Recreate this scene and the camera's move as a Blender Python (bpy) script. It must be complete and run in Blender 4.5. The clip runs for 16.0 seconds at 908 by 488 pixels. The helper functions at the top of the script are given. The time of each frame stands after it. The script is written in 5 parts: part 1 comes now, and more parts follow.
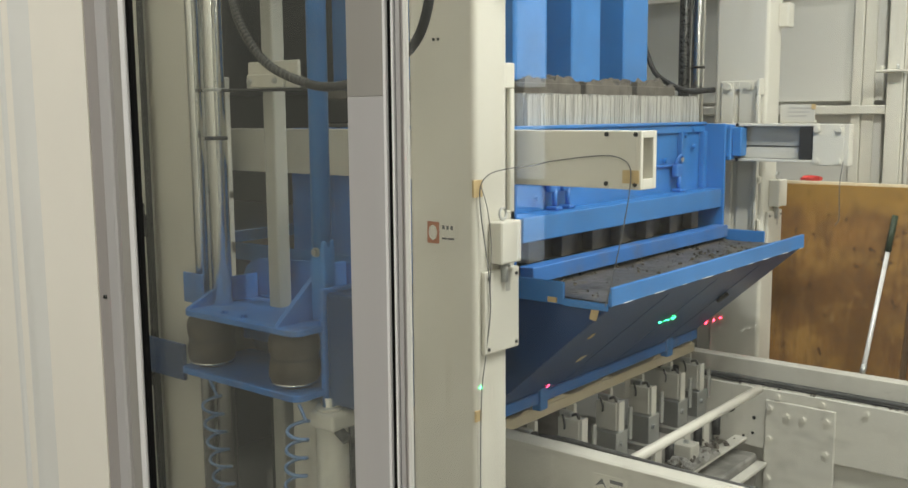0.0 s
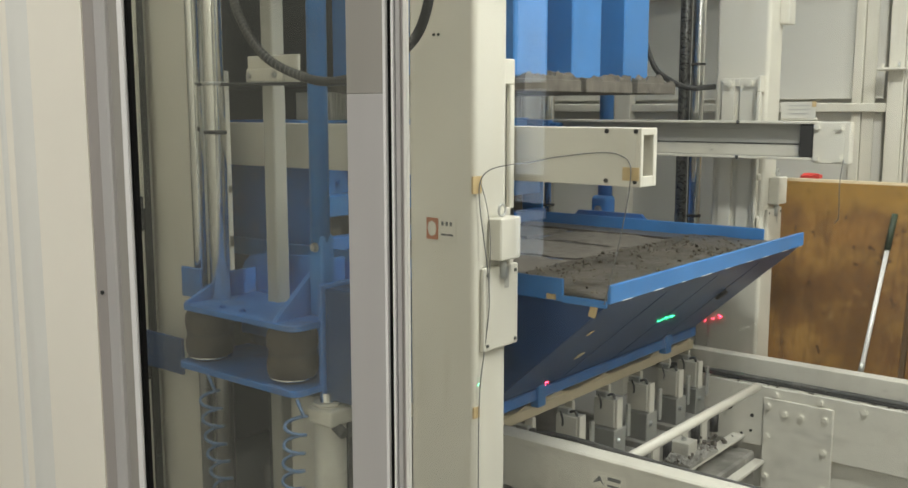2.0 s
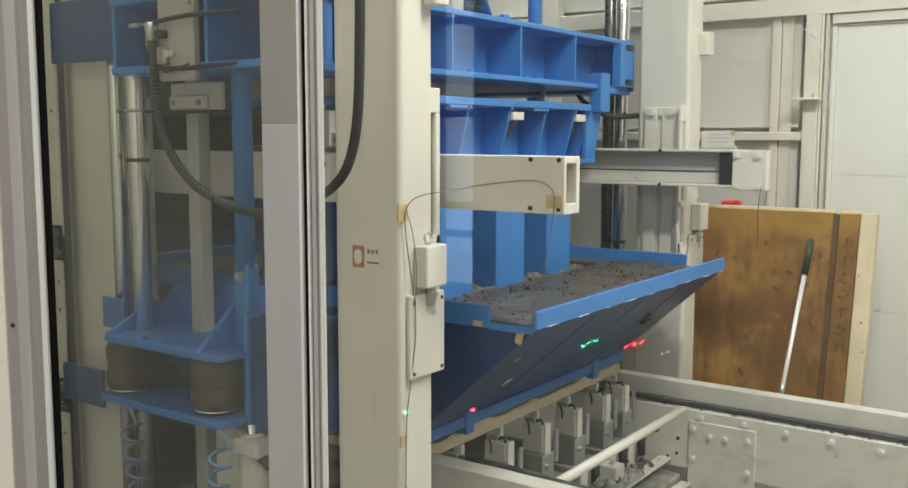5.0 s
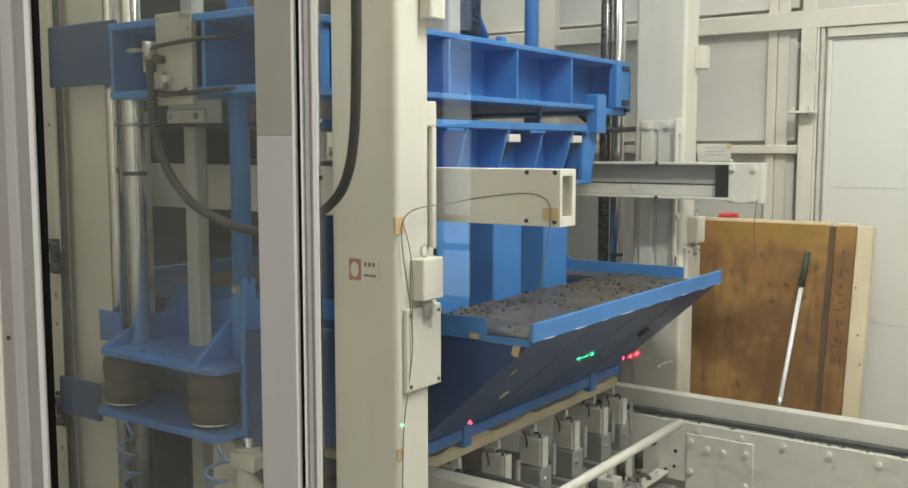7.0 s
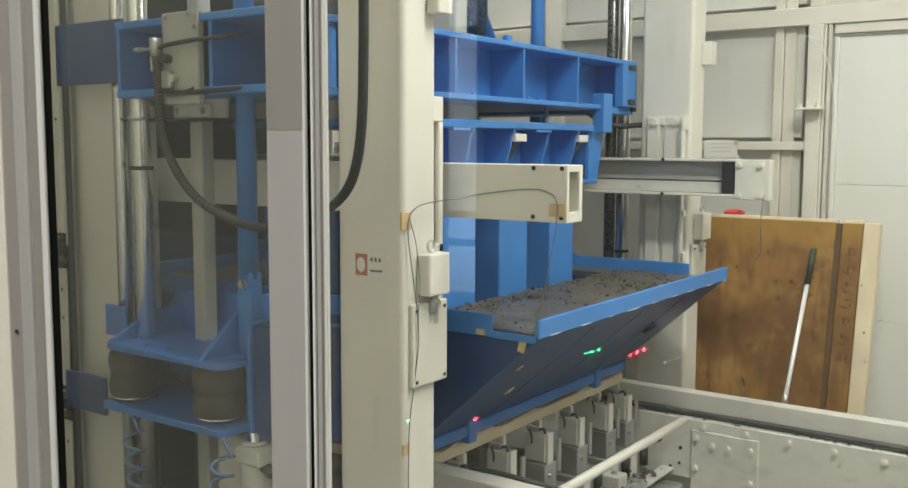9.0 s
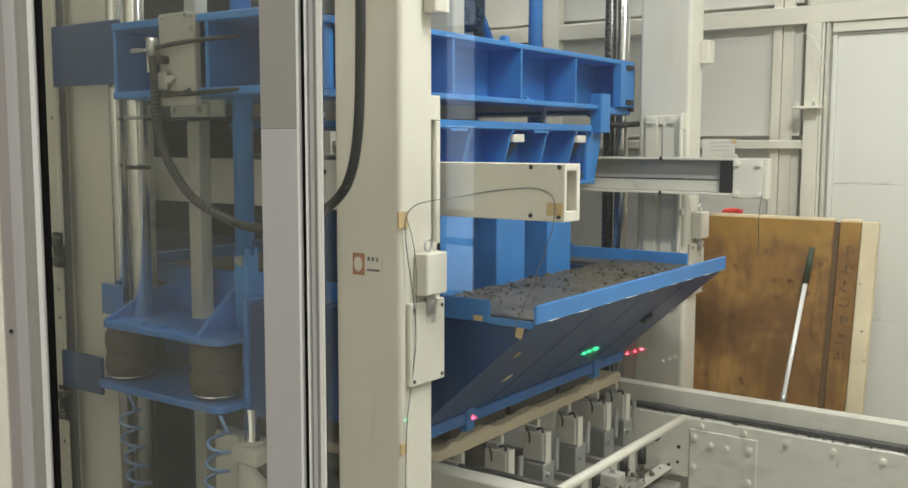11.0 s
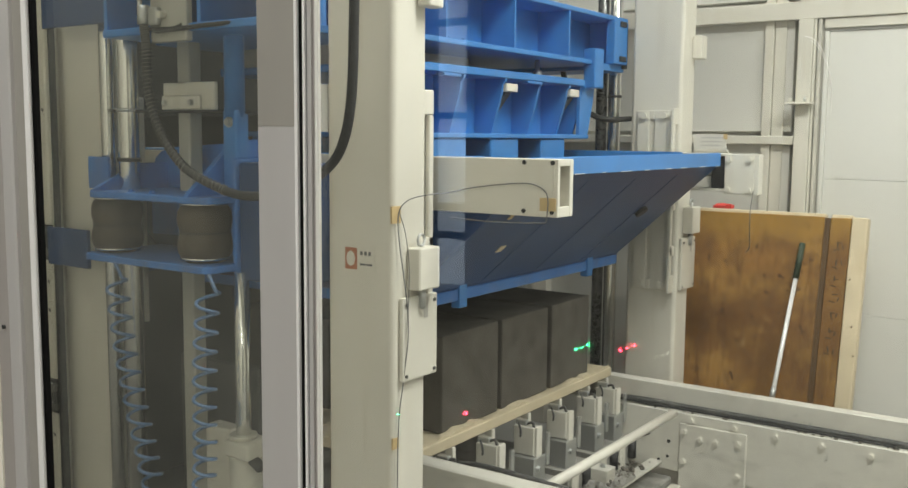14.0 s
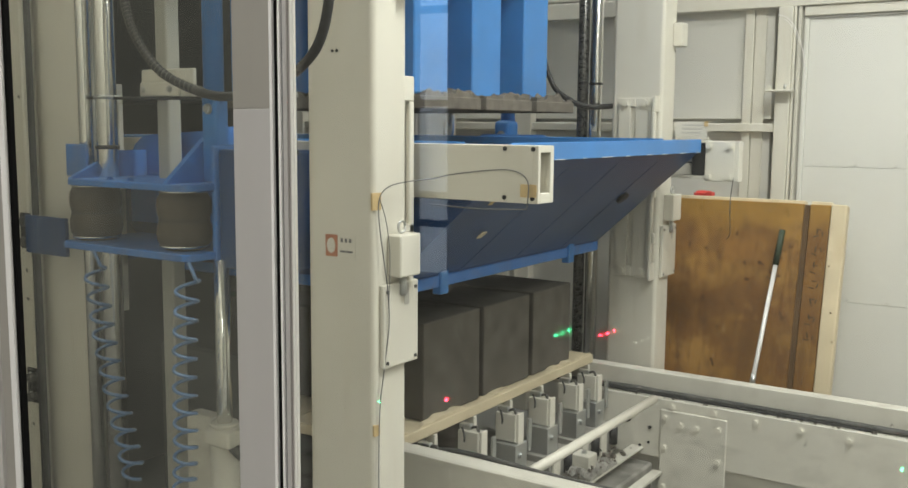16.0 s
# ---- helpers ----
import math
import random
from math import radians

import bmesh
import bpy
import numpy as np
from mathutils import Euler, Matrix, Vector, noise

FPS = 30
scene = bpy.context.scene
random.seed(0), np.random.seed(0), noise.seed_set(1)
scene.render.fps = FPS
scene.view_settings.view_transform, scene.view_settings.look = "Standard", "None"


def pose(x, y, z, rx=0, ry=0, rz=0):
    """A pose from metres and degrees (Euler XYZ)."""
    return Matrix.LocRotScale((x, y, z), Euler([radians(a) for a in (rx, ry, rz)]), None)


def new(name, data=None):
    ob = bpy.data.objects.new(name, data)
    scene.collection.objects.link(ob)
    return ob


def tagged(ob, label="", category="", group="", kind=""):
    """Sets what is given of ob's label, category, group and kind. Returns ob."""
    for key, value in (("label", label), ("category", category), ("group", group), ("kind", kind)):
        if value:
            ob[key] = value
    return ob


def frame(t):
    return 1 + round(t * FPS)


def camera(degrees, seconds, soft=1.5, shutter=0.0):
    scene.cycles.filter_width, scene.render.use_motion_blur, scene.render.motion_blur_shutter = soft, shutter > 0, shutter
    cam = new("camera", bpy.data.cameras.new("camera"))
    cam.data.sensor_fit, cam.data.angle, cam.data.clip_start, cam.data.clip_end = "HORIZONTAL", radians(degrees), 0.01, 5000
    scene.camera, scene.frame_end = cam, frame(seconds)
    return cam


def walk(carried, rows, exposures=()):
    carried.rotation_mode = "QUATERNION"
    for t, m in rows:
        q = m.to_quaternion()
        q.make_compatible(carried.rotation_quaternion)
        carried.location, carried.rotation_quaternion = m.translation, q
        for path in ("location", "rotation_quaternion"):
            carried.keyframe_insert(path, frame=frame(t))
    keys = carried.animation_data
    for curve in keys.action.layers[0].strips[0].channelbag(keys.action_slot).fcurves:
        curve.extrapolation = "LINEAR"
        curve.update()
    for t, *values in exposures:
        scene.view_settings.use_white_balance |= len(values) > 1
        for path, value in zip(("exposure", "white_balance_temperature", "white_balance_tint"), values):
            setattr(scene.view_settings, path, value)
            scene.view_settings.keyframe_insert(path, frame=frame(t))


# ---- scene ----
cam = camera(50.5, 16.0)
walk(cam, [
    (0, pose(-0.000, -0.000, 2.050, 82.32, 0.43, 39.36)),
    (0.5, pose(0.001, -0.005, 2.056, 82.14, -0.05, 39.31)),
    (1, pose(0.002, -0.008, 2.054, 82.47, -0.08, 39.16)),
    (1.5, pose(0.003, -0.005, 2.051, 82.30, 0.01, 39.30)),
    (2, pose(-0.006, 0.007, 2.055, 81.99, 0.06, 39.35)),
    (2.5, pose(-0.005, 0.010, 2.048, 81.80, 0.22, 39.67)),
    (3, pose(-0.006, 0.017, 2.053, 81.65, -0.20, 38.95)),
    (3.5, pose(0.005, 0.015, 2.055, 82.96, 0.03, 36.99)),
    (4, pose(0.014, 0.015, 2.059, 83.72, 0.05, 35.61)),
    (4.5, pose(0.016, 0.016, 2.060, 83.51, -0.10, 35.38)),
    (7, pose(0.027, 0.014, 2.057, 84.39, 0.00, 35.24)),
    (7.5, pose(0.024, 0.011, 2.056, 84.52, -0.03, 35.37)),
    (8, pose(0.018, 0.010, 2.057, 84.39, -0.07, 35.73)),
    (8.5, pose(0.022, 0.001, 2.056, 84.17, -0.12, 35.72)),
    (9, pose(0.018, 0.012, 2.056, 84.14, -0.19, 35.50)),
    (11.3, pose(0.018, 0.020, 2.054, 84.10, -0.12, 35.38)),
    (11.5, pose(0.019, 0.019, 2.053, 84.25, -0.09, 35.14)),
    (12, pose(0.016, 0.017, 2.050, 84.30, -0.17, 35.12)),
    (12.5, pose(0.017, 0.012, 2.052, 84.24, -0.28, 34.93)),
    (13, pose(0.014, 0.011, 2.055, 83.94, -0.28, 34.83)),
    (13.5, pose(0.012, 0.012, 2.054, 83.67, -0.26, 34.96)),
    (14, pose(0.006, 0.017, 2.064, 83.63, -0.49, 34.83)),
    (14.5, pose(0.010, 0.018, 2.066, 83.65, -0.51, 34.81)),
    (15, pose(0.008, 0.022, 2.060, 83.37, -0.51, 34.48)),
    (15.5, pose(0.010, 0.024, 2.057, 83.18, -0.38, 34.34)),
    (16, pose(0.012, 0.024, 2.054, 83.01, -0.45, 33.82)),
])

# ---- light ----
world = bpy.data.worlds.new("hall")
world.use_nodes = True
scene.world = world
world.node_tree.nodes["Background"].inputs[0].default_value = (0.9, 0.95, 1.0, 1)
world.node_tree.nodes["Background"].inputs[1].default_value = 0.02
scene.view_settings.exposure = 0.085

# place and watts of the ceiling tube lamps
# The fourth lamp is unseen, added to brighten the back wall.
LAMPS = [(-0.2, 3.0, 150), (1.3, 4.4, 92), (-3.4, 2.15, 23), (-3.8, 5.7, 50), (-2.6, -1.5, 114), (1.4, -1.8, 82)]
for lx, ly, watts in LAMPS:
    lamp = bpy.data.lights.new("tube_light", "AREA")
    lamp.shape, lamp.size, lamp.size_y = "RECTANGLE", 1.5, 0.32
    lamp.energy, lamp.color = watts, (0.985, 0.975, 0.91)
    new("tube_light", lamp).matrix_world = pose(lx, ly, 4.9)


# ---- materials ----
def material(name, colour, rough=0.5, metal=0.0, vary=0.12, scale=6.0, fine=60.0, bump=0.05, stain=None, stain_amount=0.0, stain_scale=2.5,
             stretch=(1, 1, 1), spec=0.5, cut_lo=0.5, cut_hi=0.7, layers=()):
    m = bpy.data.materials.new(name)
    m.use_nodes = True
    nt = m.node_tree
    b = nt.nodes["Principled BSDF"]
    b.inputs["Metallic"].default_value = metal
    b.inputs["Specular IOR Level"].default_value = spec
    co = nt.nodes.new("ShaderNodeTexCoord")
    mp = nt.nodes.new("ShaderNodeMapping")
    mp.inputs["Scale"].default_value = stretch
    nt.links.new(co.outputs["Object"], mp.inputs["Vector"])
    n1 = nt.nodes.new("ShaderNodeTexNoise")
    n1.inputs["Scale"].default_value, n1.inputs["Detail"].default_value = scale, 4
    n2 = nt.nodes.new("ShaderNodeTexNoise")
    n2.inputs["Scale"].default_value, n2.inputs["Detail"].default_value = fine, 3
    for n in (n1, n2):
        nt.links.new(mp.outputs["Vector"], n.inputs["Vector"])
    ramp = nt.nodes.new("ShaderNodeValToRGB")
    lo = [c * (1 - vary) for c in colour]
    hi = [min(1, c * (1 + vary)) for c in colour]
    ramp.color_ramp.elements[0].position, ramp.color_ramp.elements[1].position = 0.3, 0.7
    ramp.color_ramp.elements[0].color, ramp.color_ramp.elements[1].color = (*lo, 1), (*hi, 1)
    nt.links.new(n1.outputs["Fac"], ramp.inputs["Fac"])
    last = ramp.outputs["Color"]
    if stain:
        n3 = nt.nodes.new("ShaderNodeTexNoise")
        n3.inputs["Scale"].default_value, n3.inputs["Detail"].default_value, n3.inputs["Roughness"].default_value = stain_scale, 7, 0.7
        nt.links.new(mp.outputs["Vector"], n3.inputs["Vector"])
        cut = nt.nodes.new("ShaderNodeMapRange")
        cut.inputs["From Min"].default_value, cut.inputs["From Max"].default_value = cut_lo, cut_hi
        cut.inputs["To Max"].default_value = stain_amount
        nt.links.new(n3.outputs["Fac"], cut.inputs["Value"])
        mix = nt.nodes.new("ShaderNodeMix")
        mix.data_type = "RGBA"
        nt.links.new(cut.outputs["Result"], mix.inputs["Factor"])
        nt.links.new(last, mix.inputs["A"])
        mix.inputs["B"].default_value = (*stain, 1)
        last = mix.outputs["Result"]
    for tone, size, lo_cut, hi_cut, share, pull in layers:
        mp2 = nt.nodes.new("ShaderNodeMapping")
        mp2.inputs["Scale"].default_value = pull
        mp2.inputs["Location"].default_value = (size, 3.1, 0.7 * size)
        nt.links.new(co.outputs["Object"], mp2.inputs["Vector"])
        n4 = nt.nodes.new("ShaderNodeTexNoise")
        n4.inputs["Scale"].default_value, n4.inputs["Detail"].default_value, n4.inputs["Roughness"].default_value = size, 5, 0.6
        nt.links.new(mp2.outputs["Vector"], n4.inputs["Vector"])
        cut2 = nt.nodes.new("ShaderNodeMapRange")
        cut2.inputs["From Min"].default_value, cut2.inputs["From Max"].default_value, cut2.inputs["To Max"].default_value = lo_cut, hi_cut, share
        nt.links.new(n4.outputs["Fac"], cut2.inputs["Value"])
        mix2 = nt.nodes.new("ShaderNodeMix")
        mix2.data_type = "RGBA"
        nt.links.new(cut2.outputs["Result"], mix2.inputs["Factor"])
        nt.links.new(last, mix2.inputs["A"])
        mix2.inputs["B"].default_value = (*tone, 1)
        last = mix2.outputs["Result"]
    nt.links.new(last, b.inputs["Base Color"])
    rr = nt.nodes.new("ShaderNodeMapRange")
    rr.inputs["To Min"].default_value, rr.inputs["To Max"].default_value = max(0.02, rough - 0.1), min(1, rough + 0.1)
    nt.links.new(n2.outputs["Fac"], rr.inputs["Value"])
    nt.links.new(rr.outputs["Result"], b.inputs["Roughness"])
    if bump:
        bp = nt.nodes.new("ShaderNodeBump")
        bp.inputs["Strength"].default_value, bp.inputs["Distance"].default_value = bump, 0.01
        nt.links.new(n2.outputs["Fac"], bp.inputs["Height"])
        nt.links.new(bp.outputs["Normal"], b.inputs["Normal"])
    return m


def glow(name, colour, strength):
    m = bpy.data.materials.new(name)
    m.use_nodes = True
    b = m.node_tree.nodes["Principled BSDF"]
    b.inputs["Base Color"].default_value = (*colour, 1)
    b.inputs["Emission Color"].default_value = (*colour, 1)
    b.inputs["Emission Strength"].default_value = strength
    return m


def glass_material(name, tint, dust):
    m = bpy.data.materials.new(name)
    m.use_nodes = True
    nt = m.node_tree
    nt.nodes.remove(nt.nodes["Principled BSDF"])
    clear = nt.nodes.new("ShaderNodeBsdfTransparent")
    clear.inputs["Color"].default_value = (*tint, 1)
    gloss = nt.nodes.new("ShaderNodeBsdfGlossy")
    gloss.inputs["Roughness"].default_value = 0.0
    face = nt.nodes.new("ShaderNodeLayerWeight")
    face.inputs["Blend"].default_value = 0.5
    power = nt.nodes.new("ShaderNodeMath")
    power.operation, power.inputs[1].default_value = "POWER", 5
    nt.links.new(face.outputs["Facing"], power.inputs[0])
    fres = nt.nodes.new("ShaderNodeMath")
    fres.operation, fres.inputs[1].default_value, fres.inputs[2].default_value = "MULTIPLY_ADD", 0.95, 0.045
    nt.links.new(power.outputs[0], fres.inputs[0])
    mix = nt.nodes.new("ShaderNodeMixShader")
    nt.links.new(fres.outputs[0], mix.inputs[0])
    nt.links.new(clear.outputs[0], mix.inputs[1])
    nt.links.new(gloss.outputs[0], mix.inputs[2])
    film = nt.nodes.new("ShaderNodeBsdfDiffuse")
    film.inputs["Color"].default_value = (0.62, 0.62, 0.56, 1)
    n = nt.nodes.new("ShaderNodeTexNoise")
    n.inputs["Scale"].default_value, n.inputs["Detail"].default_value = 3.0, 5
    co = nt.nodes.new("ShaderNodeTexCoord")
    nt.links.new(co.outputs["Object"], n.inputs["Vector"])
    amount = nt.nodes.new("ShaderNodeMapRange")
    amount.inputs["From Min"].default_value, amount.inputs["From Max"].default_value = 0.3, 0.7
    amount.inputs["To Min"].default_value, amount.inputs["To Max"].default_value = dust * 0.6, dust * 1.4
    nt.links.new(n.outputs["Fac"], amount.inputs["Value"])
    dusty = nt.nodes.new("ShaderNodeMixShader")
    nt.links.new(amount.outputs[0], dusty.inputs[0])
    nt.links.new(mix.outputs[0], dusty.inputs[1])
    nt.links.new(film.outputs[0], dusty.inputs[2])
    nt.links.new(dusty.outputs[0], nt.nodes["Material Output"].inputs["Surface"])
    return m


BLUE = material("blue_enamel", (0.042, 0.212, 0.56), 0.38, vary=0.12, scale=5, fine=90, bump=0.04, stain=(0.09, 0.16, 0.28), stain_amount=0.3, stain_scale=4)
BLUE_WORN = material("worn_blue_enamel", (0.045, 0.19, 0.55), 0.5, vary=0.14, scale=7, fine=80, bump=0.08, stain=(0.16, 0.15, 0.13), stain_amount=0.5, stain_scale=5)
# Darker copy of the blue enamel, with shade put into its colour.
BLUE_SHADED = material("shaded_blue_enamel", (0.014, 0.056, 0.172), 0.34, vary=0.18, scale=3, fine=90, bump=0.015, spec=0.35, stain=(0.05, 0.07, 0.10), stain_amount=0.5, stain_scale=3)
CREAM = material("cream_enamel", (0.71, 0.685, 0.605), 0.4, vary=0.035, scale=2.5, fine=120, bump=0.02, stain=(0.50, 0.47, 0.38), stain_amount=0.25, stain_scale=2.2,
                 layers=(((0.54, 0.50, 0.40), 5, 0.52, 0.72, 0.4, (3, 3, 0.25)), ((0.30, 0.28, 0.23), 34, 0.72, 0.77, 0.5, (1, 1, 0.6))))
CREAM_DIRTY = material("dusty_cream_enamel", (0.64, 0.62, 0.55), 0.55, vary=0.06, scale=5, fine=90, bump=0.05, stain=(0.33, 0.31, 0.27), stain_amount=0.5, stain_scale=5, layers=(((0.16, 0.15, 0.13), 22, 0.66, 0.72, 0.7, (1, 1, 1)), ((0.42, 0.40, 0.35), 7, 0.56, 0.7, 0.5, (0.5, 1, 2.2))))
WALL = material("pale_wall_panel", (0.65, 0.64, 0.595), 0.5, vary=0.03, scale=1.6, fine=60, bump=0.02, stain=(0.58, 0.56, 0.5), stain_amount=0.25, layers=(((0.56, 0.55, 0.50), 3, 0.55, 0.72, 0.35, (2.5, 1, 0.5)), ((0.38, 0.37, 0.33), 26, 0.70, 0.74, 0.5, (1, 1, 1))))
WALL_GREY = material("grey_wall_paint", (0.24, 0.237, 0.222), 0.6, vary=0.05, scale=1.6, fine=60, bump=0.02)
DOOR_WHITE = material("white_door_panel", (0.76, 0.755, 0.71), 0.4, vary=0.02, scale=1.5, fine=60, bump=0.01, layers=(((0.70, 0.69, 0.64), 2.2, 0.5, 0.68, 0.5, (1.6, 1, 0.6)), ((0.52, 0.51, 0.46), 30, 0.71, 0.75, 0.5, (1, 1, 1))))
ALU = material("white_aluminium", (0.78, 0.77, 0.76), 0.35, vary=0.02, scale=3, fine=150, bump=0.01, stretch=(6, 6, 0.6))
ALU_POST = material("silver_aluminium", (0.50, 0.485, 0.475), 0.4, metal=0.15, vary=0.03, scale=3, fine=150, bump=0.01, stretch=(6, 6, 0.6))
ALU_DARKER = material("darker_beige_aluminium", (0.33, 0.315, 0.285), 0.5, metal=0.1, vary=0.03, scale=3, fine=150, bump=0.01, stretch=(6, 6, 0.6))
PANEL_CREAM = material("cream_sheet_panel", (0.86, 0.82, 0.725), 0.4, vary=0.03, scale=2, fine=80, bump=0.015)
ALU_GREY = material("grey_aluminium", (0.42, 0.39, 0.37), 0.45, metal=0.3, vary=0.05, scale=3, fine=150, bump=0.01, stretch=(6, 6, 0.6))
CHROME = material("polished_chrome", (0.80, 0.80, 0.78), 0.22, metal=1.0, vary=0.04, scale=4, fine=80, bump=0.0)
STEEL = material("galvanised_steel", (0.50, 0.51, 0.50), 0.4, metal=0.8, vary=0.12, scale=9, fine=70, bump=0.05)
RAIL_WEB = material("rubbed_grey_steel", (0.44, 0.435, 0.40), 0.5, metal=0.1, vary=0.1, scale=5, fine=40, bump=0.02, stain=(0.25, 0.245, 0.225), stain_amount=0.6, stain_scale=6, stretch=(0.7, 3, 3))
RUBBER_GREY = material("dusty_grey_rubber", (0.06, 0.06, 0.058), 0.65, vary=0.25, scale=9, fine=60, bump=0.05, stain=(0.2, 0.19, 0.17), stain_amount=0.5, stain_scale=6)
RUBBER_PALE = material("grey_spiral_plastic", (0.17, 0.165, 0.15), 0.5, vary=0.15, scale=9, bump=0)
SEAL = material("matt_black_seal", (0.004, 0.004, 0.004), 0.9, vary=0.1, scale=8, bump=0.0, spec=0.1)
POLE = material("satin_silver_tube", (0.72, 0.72, 0.71), 0.38, metal=0.25, vary=0.04, scale=8, bump=0.0)
FAINT = material("pale_grey_print", (0.46, 0.46, 0.45), 0.7, vary=0.05, bump=0)
BLACK = material("black_rubber", (0.018, 0.018, 0.019), 0.55, vary=0.2, scale=12, fine=90, bump=0.06)
BELLOWS = material("brown_dusty_rubber", (0.055, 0.042, 0.028), 0.6, vary=0.25, scale=7, fine=60, bump=0.02, stain=(0.13, 0.105, 0.075), stain_amount=0.5, stain_scale=6)
CONCRETE = material("damp_concrete", (0.118, 0.108, 0.094), 0.95, vary=0.2, scale=9, fine=120, bump=0.15, spec=0.15)
CRUST = material("dry_concrete_crust", (0.160, 0.145, 0.125), 0.95, vary=0.25, scale=14, fine=110, bump=0.3, spec=0.15)
TRAY_STEEL = material("muddy_steel_plate", (0.105, 0.090, 0.072), 0.38, metal=0.1, vary=0.35, scale=4, fine=45, bump=0.15, stain=(0.135, 0.125, 0.108), stain_amount=0.7, stain_scale=3.2, cut_lo=0.45, cut_hi=0.65,
                      layers=(((0.05, 0.042, 0.03), 5, 0.48, 0.62, 0.75, (1, 1, 1)), ((0.14, 0.10, 0.06), 18, 0.58, 0.68, 0.6, (1, 1, 1))))
PLY = material("brown_plywood", (0.225, 0.112, 0.030), 0.42, vary=0.32, scale=2.4, fine=38, bump=0.03, stain=(0.115, 0.05, 0.018), stain_amount=0.7, stain_scale=3.2, stretch=(1.2, 1, 0.8), cut_lo=0.48, cut_hi=0.68,
               layers=(((0.40, 0.23, 0.06), 2.6, 0.50, 0.66, 0.6, (0.8, 1, 1.5)), ((0.14, 0.075, 0.030), 10, 0.50, 0.64, 0.55, (1, 1, 0.7)), ((0.34, 0.19, 0.06), 24, 0.58, 0.68, 0.45, (1, 1, 0.6)), ((0.11, 0.05, 0.018), 7, 0.5, 0.72, 0.6, (5, 1, 0.7)),
                       ((0.05, 0.022, 0.010), 16, 0.62, 0.68, 0.8, (1, 1, 0.8)), ((0.36, 0.26, 0.13), 11, 0.66, 0.76, 0.5, (1.5, 1, 0.5))))
def water_line(m, tone, height, share):
    """Mixes a paler tone into a board above an uneven line at a height (metres above its foot)."""
    nt = m.node_tree
    b = nt.nodes["Principled BSDF"]
    old = b.inputs["Base Color"].links[0].from_socket
    co, sep, n = nt.nodes.new("ShaderNodeTexCoord"), nt.nodes.new("ShaderNodeSeparateXYZ"), nt.nodes.new("ShaderNodeTexNoise")
    n.inputs["Scale"].default_value, n.inputs["Detail"].default_value = 4, 4
    nt.links.new(co.outputs["Object"], sep.inputs[0])
    nt.links.new(co.outputs["Object"], n.inputs["Vector"])
    lift = nt.nodes.new("ShaderNodeMath")
    lift.operation, lift.inputs[1].default_value = "MULTIPLY_ADD", 0.35
    nt.links.new(n.outputs["Fac"], lift.inputs[0])
    nt.links.new(sep.outputs["Z"], lift.inputs[2])
    edge = nt.nodes.new("ShaderNodeMapRange")
    edge.inputs["From Min"].default_value, edge.inputs["From Max"].default_value, edge.inputs["To Max"].default_value = height + 0.12, height + 0.23, share
    nt.links.new(lift.outputs[0], edge.inputs["Value"])
    mix = nt.nodes.new("ShaderNodeMix")
    mix.data_type = "RGBA"
    nt.links.new(edge.outputs["Result"], mix.inputs["Factor"])
    nt.links.new(old, mix.inputs["A"])
    mix.inputs["B"].default_value = (*tone, 1)
    nt.links.new(mix.outputs["Result"], b.inputs["Base Color"])


water_line(PLY, (0.45, 0.26, 0.045), 1.49, 0.45)
STRIP = material("dark_brown_gap_and_knot", (0.105, 0.058, 0.022), 0.6, vary=0.25, scale=4, fine=40, bump=0.03)
BED = material("mottled_grey_bed", (0.30, 0.29, 0.265), 0.6, vary=0.25, scale=5, fine=70, bump=0.1, stain=(0.07, 0.068, 0.062), stain_amount=0.7, stain_scale=6)
CRUMB = material("small_concrete_crumbs", (0.085, 0.074, 0.056), 0.95, vary=0.3, scale=30, fine=120, bump=0.1, spec=0.15)
CYL = material("oiled_dark_steel", (0.10, 0.10, 0.098), 0.28, metal=0.7, vary=0.2, scale=6, fine=60, bump=0.01)
MARK = material("dark_brown_paint", (0.07, 0.045, 0.02), 0.6, vary=0.2, bump=0)
GREY_POST = material("dim_grey", (0.43, 0.42, 0.38), 0.5, vary=0.08, scale=4, fine=60, bump=0.03, stain=(0.25, 0.24, 0.21), stain_amount=0.4, stain_scale=4)
OUTSIDE = glow("bright_daylight", (0.78, 0.88, 1.0), 1.3)
PINE = material("pale_pine", (0.68, 0.58, 0.40), 0.6, vary=0.15, scale=5, fine=60, bump=0.08, stain=(0.38, 0.28, 0.16), stain_amount=0.5, stain_scale=4)
PALLET = material("dusty_pine_pallet", (0.66, 0.57, 0.40), 0.75, vary=0.15, scale=6, fine=60, bump=0.15, stain=(0.30, 0.24, 0.16), stain_amount=0.5, stain_scale=6, stretch=(1, 0.5, 2))
BRISTLE = material("white_bristles", (0.50, 0.485, 0.435), 0.85, vary=0.12, scale=14, fine=120, bump=0.1, stain=(0.12, 0.12, 0.115), stain_amount=0.75, stain_scale=2.6, stretch=(1, 8, 1.1), cut_lo=0.48, cut_hi=0.72)
TAPE = material("masking_tape", (0.58, 0.43, 0.22), 0.6, vary=0.1, scale=30, fine=90, bump=0.05)
PAPER = material("white_paper", (0.78, 0.78, 0.75), 0.7, vary=0.03, scale=10, fine=60, bump=0.02)
